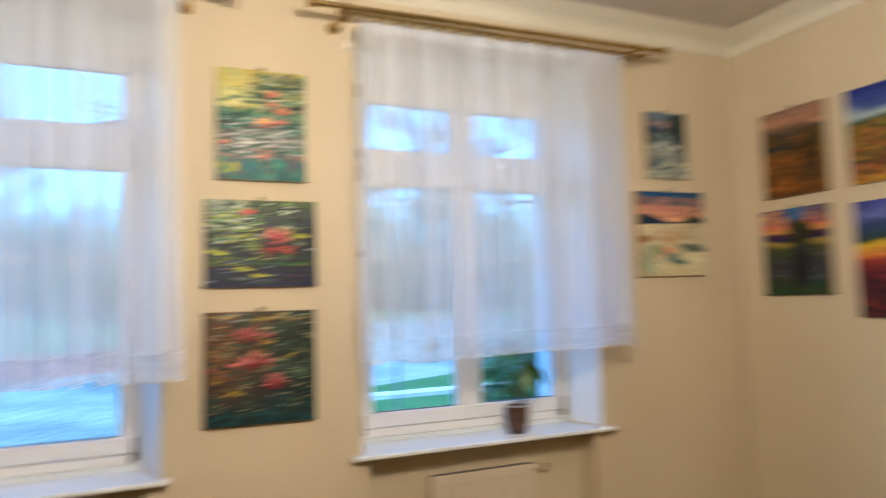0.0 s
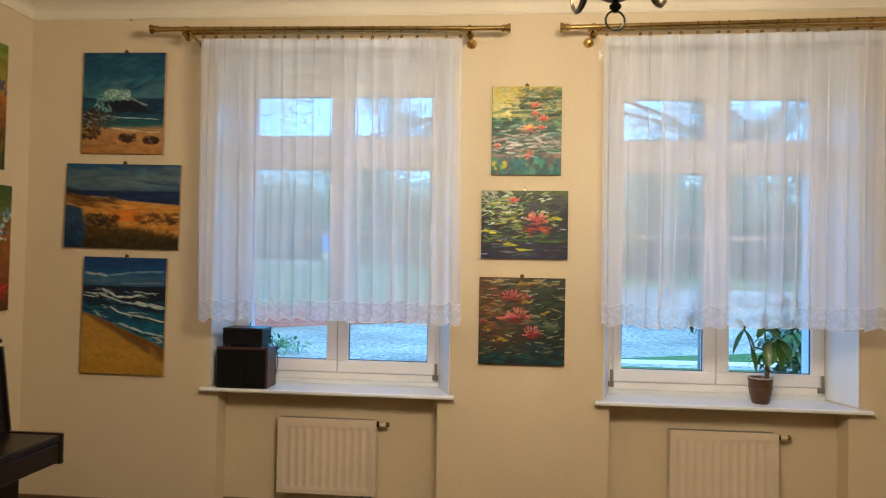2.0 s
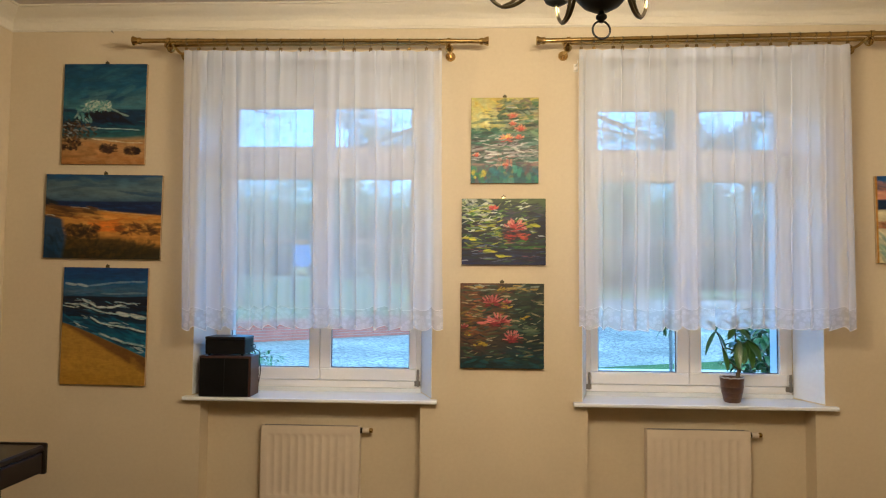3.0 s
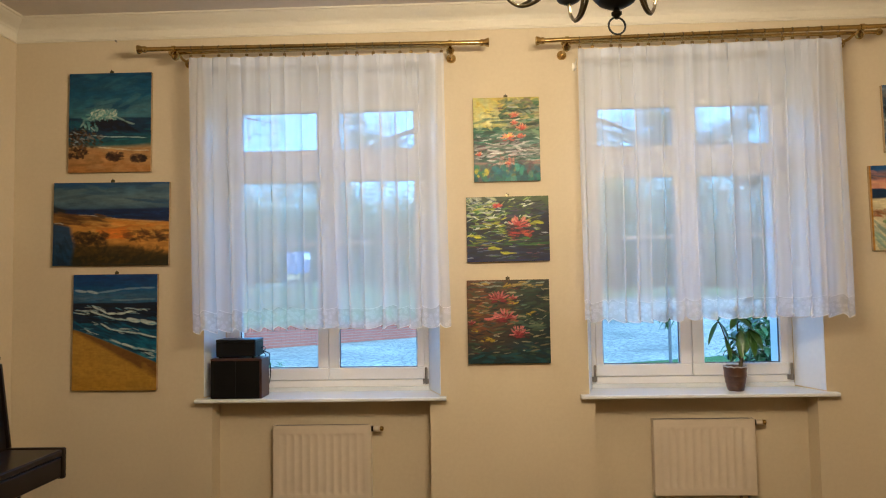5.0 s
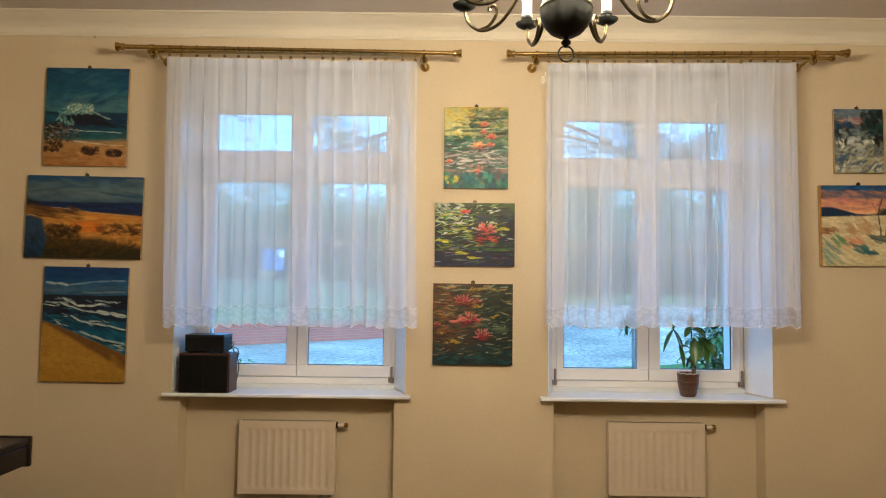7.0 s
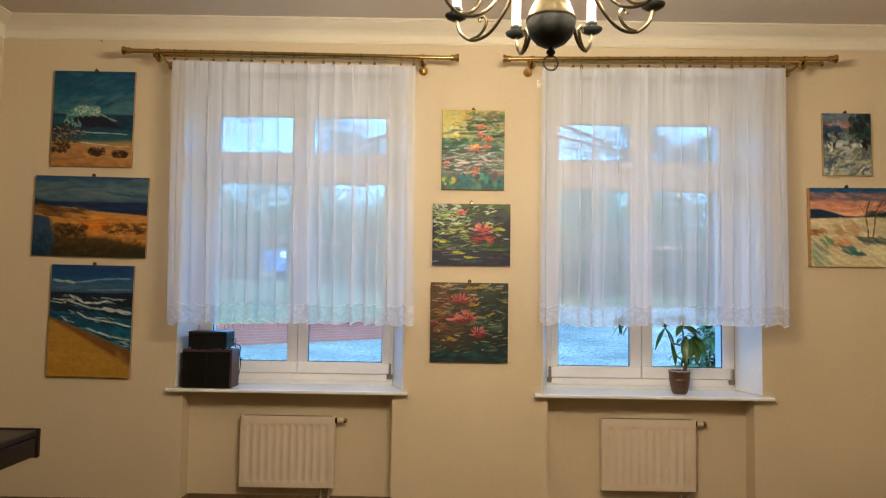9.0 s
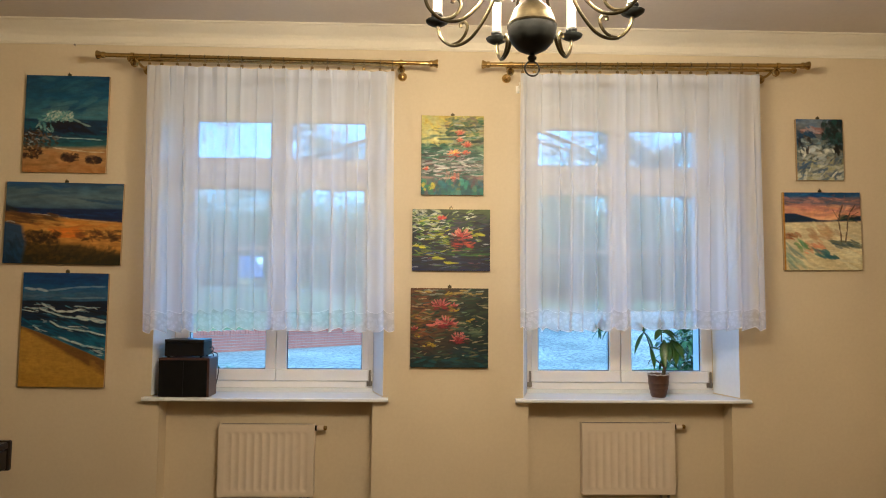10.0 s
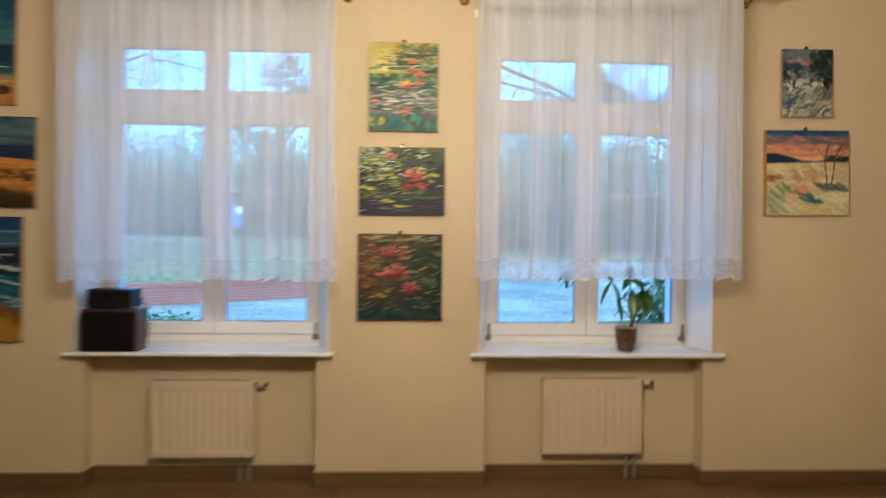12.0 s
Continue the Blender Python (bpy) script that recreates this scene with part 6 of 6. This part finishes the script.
def tree(at, height, trunk_r, crown_z, spread, leaves, size, seed, label, limbs=7, droop=0.0, boughs=()):
    rnd = random.Random(seed)
    t = thing("tree", label, "tree", at)
    wood, crown = Shape(), Shape()
    top = Vector((rnd.uniform(-0.5, 0.5), rnd.uniform(-0.5, 0.5), height * 0.82))
    wood.tube(bezier([(0, 0, -0.1), (0.05, 0.03, height * 0.2), (0.15, 0.0, height * 0.5), top]), [trunk_r * (1 - 0.8 * k / 24) for k in range(25)], 9)
    tips = []

    def grow(p, way, length, r, level):
        pts, q, w = [p], Vector(p), Vector(way).normalized()
        for k in range(5):
            w = (w + 0.28 * Vector((rnd.gauss(0, 1), rnd.gauss(0, 1), rnd.gauss(0, 0.7))) + Vector((0, 0, 0.10 - droop))).normalized()
            q = q + w * length / 5
            pts.append(q.copy())
        wood.tube(pts, [r * (1 - 0.13 * k) for k in range(6)], 6 if level < 2 else 4, caps=False)
        if level < 3:
            for k in (2, 3, 4, 5):
                a = rnd.uniform(0, 6.28)
                side = w.orthogonal().normalized()
                side.rotate(Matrix.Rotation(a, 3, w))
                grow(pts[k], w * 0.7 + side * 0.9, length * rnd.uniform(0.42, 0.62), r * 0.45, level + 1)
        else:
            tips.append(pts[-1])

    for k in range(limbs):
        a = 6.283 * k / limbs + rnd.uniform(-0.3, 0.3)
        z = height * rnd.uniform(crown_z, 0.78)
        grow(Vector((0, 0, z)), (math.cos(a), math.sin(a), rnd.uniform(0.15, 0.6)), spread * rnd.uniform(0.6, 0.95), trunk_r * 0.3, 1)
    # long drooping boughs, set with twigs
    for path, r in boughs:
        pts = bezier(path, 6)
        wood.tube(pts, [r * (1 - 0.75 * k / len(pts)) for k in range(len(pts))], 7, caps=False)
        for k in range(5, len(pts), 2):
            way = (pts[k] - pts[k - 1]).normalized()
            grow(pts[k], way * 0.5 + Vector((rnd.gauss(0, 0.5), rnd.gauss(0, 0.6), rnd.gauss(-0.1, 0.7))), rnd.uniform(0.7, 1.5), 0.02, 2)
    part("trunk", wood, BARK, t, "dark branching trunk", smooth=True)
    per = max(1, leaves // max(1, len(tips)))
    for tip in tips:
        clump(crown, rnd, tip, (spread * 0.16, spread * 0.16, spread * 0.13), per, size)
    part("crown", crown, FOLIAGE, t, "thin spring foliage")


tree((0.7, 12.5, GROUND), 10.5, 0.24, 0.62, 3.6, 3200, 0.036, 4, "broad old tree with drooping boughs and thin spring leaves", 6, 0.03,
     [([(0, 0, 5.0), (-0.9, 0, 5.75), (-2.15, 0, 5.48), (-3.2, -0.1, 5.1), (-4.7, -0.2, 4.75)], 0.085), ([(0, 0, 5.2), (1.0, 0, 6.1), (2.24, 0, 5.75), (3.05, 0, 5.43), (3.9, 0.1, 4.95), (5.0, 0.2, 4.3)], 0.065), ([(0, 0, 4.9), (1.0, -0.2, 5.6), (2.24, -0.2, 5.42), (3.63, -0.1, 5.09), (4.8, 0, 4.85)], 0.05)])
tree((-9.8, 13.8, GROUND + 0.6), 10, 0.17, 0.4, 5.6, 4200, 0.045, 5, "broad old tree with thin spring leaves", 8, 0.06)
tree((9.3, 40.0, GROUND + 1.15), 8.6, 0.32, 0.3, 4.2, 16000, 0.07, 11, "tall park tree with grey-green leaves")
tree((17.6, 42.0, GROUND + 1.2), 16, 0.26, 0.3, 6.8, 52000, 0.08, 12, "tall park tree with grey-green leaves")
tree((-7.5, 36.0, GROUND + 2.0), 8.5, 0.24, 0.3, 4.0, 14000, 0.065, 13, "park tree with grey-green leaves")
tree((21.5, 36.0, GROUND + 1.0), 14, 0.3, 0.3, 5.5, 20000, 0.075, 14, "tall park tree with grey-green leaves")


def shrub(at, spread, n, size, seed, label, sprig=()):
    rnd = random.Random(seed)
    t = thing("shrub", label, "shrub", at)
    wood, crown = Shape(), Shape()
    for k in range(7):
        a = 6.283 * k / 7 + rnd.uniform(-0.3, 0.3)
        tip = Vector((math.cos(a) * spread[0] * 0.6, math.sin(a) * spread[1] * 0.6, spread[2] * rnd.uniform(1.2, 1.8)))
        wood.tube(bezier([(0, 0, 0), tip * 0.45 + Vector((0, 0, 0.08)), tip]), [0.014 - 0.00065 * i for i in range(17)], 6)
    for _ in range(n):
        d = Vector((rnd.gauss(0, 1), rnd.gauss(0, 1), rnd.gauss(0, 1))).normalized() * rnd.random() ** 0.35
        root = Vector((d.x * spread[0], d.y * spread[1], spread[2] * (1.05 + d.z * 0.9)))
        leaf(crown, root, (d.x + rnd.gauss(0, 0.5), d.y + rnd.gauss(0, 0.5), 0.4 + rnd.gauss(0, 0.4)), size * rnd.uniform(0.7, 1.3), size * 0.28, rnd.uniform(0.6, 1.8))
    if sprig:
        way = [Vector(p) - Vector(at) for p in sprig]
        wood.tube(bezier(way), 0.005, 6)
        for k in range(16):
            leaf(crown, way[-1] + Vector((rnd.uniform(-0.02, 0.13), rnd.uniform(-0.04, 0.08), rnd.uniform(-0.01, 0.1))), (rnd.gauss(0, 0.4), rnd.gauss(0, 0.4), -0.5), 0.09 * rnd.uniform(0.7, 1.2), 0.028, rnd.uniform(0.3, 1.0))
    part("branches", wood, BARK, t)
    part("leaves", crown, SHRUB, t, "glossy dark green leaves", smooth=True)


shrub((2.8, 2.05, GROUND), (0.56, 0.42, 0.9), 1500, 0.15, 21, "dense dark green shrub outside the window", ((2.4, 1.9, 1.2), (1.95, 1.3, 1.6), (1.45, 0.8, 1.4), (1.3, 0.7, 1.18)))
shrub((-4.6, 9.9, GROUND), (0.8, 0.55, 0.18), 220, 0.15, 22, "low green shrub by the yard")


def far_wood():
    """Belt of park trees at the end of the grounds."""
    rnd = random.Random(31)
    s = Shape()
    for k in range(760):
        a = radians(rnd.uniform(42, 128))
        far = rnd.uniform(48, 75)
        h = rnd.uniform(7, 11) if a > radians(87) else rnd.uniform(7, 11.5)
        c = (far * math.cos(a), far * math.sin(a), rnd.uniform(0.13, 1.0) * h - 0.3)
        clump(s, rnd, c, (3.0, 3.0, 2.1), 560, 0.125)
    tagged(new("far_wood", s.mesh("far_wood", FOLIAGE)), "distant belt of green park trees", "trees", kind="stuff")


far_wood()


def yard_post():
    t = thing("yard_post", "thin grey metal post standing in the yard", "post", (2.1, 3.4, GROUND + 0.05))
    part("shaft", Shape().tube([(0, 0, -0.1), (0, 0, 1.6)], 0.018, 10), GASKET, t, smooth=True)
    part("cap", Shape().lathe([(0.019, 1.598), (0.021, 1.604), (0.014, 1.618), (0.004, 1.622)], 10), GASKET, t, smooth=True)


yard_post()


def notice_board():
    t = thing("notice_board", "blue notice board with a pale sheet on the lawn", "notice board", (-6.5, 22.0, bank_height(-6.5, 22.0)), turn=-12)
    part("panel", Shape().box(-0.48, 0.48, 0.0, 0.04, 1.36, 2.18, 0.01), BLUE, t, "blue painted panel")
    part("sheet", Shape().box(0.24, 0.46, -0.004, -0.001, 1.88, 2.12), WHITE, t, "pale paper sheet")
    part("lower_board", Shape().box(-0.48, 0.1, 0.0, 0.04, 1.1, 1.33, 0.01), RAWEDGE, t, "ochre wooden board")
    for x in (-0.44, 0.44):
        part("post", Shape().box(x - 0.035, x + 0.035, 0.042, 0.11, -0.1, 2.22, 0.008), BARK, t, "dark wooden post")


notice_board()


def wall_nail(x, z, label):
    t = thing("wall_nail", label, "nail", (x, 0, z))
    part("shank", Shape().tube([(0, -0.001, 0), (0, -0.016, 0.003)], 0.0025, 6), HINGE, t)
    part("head", Shape().tube([(0, -0.016, 0.003), (0, -0.019, 0.0035)], 0.006, 8), HINGE, t)


wall_nail(-2.2, 2.975, "small dark nail in the wall under the cornice")


def curtain_hook():
    t = thing("curtain_hook", "small white hook on the wall beside the curtain", "hook", (0.618, 0, 2.74))
    part("plate", Shape().box(-0.012, 0.012, -0.004, -0.0005, -0.024, 0.024, 0.001), CANDLE, t)
    part("arm", Shape().tube(bezier([(0, -0.004, 0.012), (0.002, -0.03, 0.006), (0.006, -0.045, 0.02), (0.008, -0.04, 0.036)]), 0.0035, 7), CANDLE, t, smooth=True)
    part("arm", Shape().tube(bezier([(0, -0.004, -0.016), (0.002, -0.03, -0.024), (0.006, -0.045, -0.01)]), 0.0035, 7), CANDLE, t, smooth=True)


curtain_hook()

# ---- floor boards ----
boards = {}


def board(x, y, length):
    """A laminate board; boards of one length share their mesh."""
    key = round(length, 2)
    if key not in boards:
        boards[key] = Shape().box(0, key - 0.001, 0, 0.192, -0.0115, 0.0, 0.0012).mesh("plank", OAK)
    part("plank", boards[key], OAK, floor).location = (x, y, 0)


def board_row(y, lo, hi, shift):
    x = lo
    length = 0.3 + 0.1 * shift
    while x < hi - 0.02:
        length = min(length, hi - x)
        board(x, y, length)
        x += length
        length = 1.2


for n in (n1, n2):
    board_row(0.0005, n[0], n[1], 3)
row, y = 0, -0.193
while y > BACK:
    board_row(y, LEFT, RIGHT, (row * 4) % 9)
    row += 1
    y -= 0.193
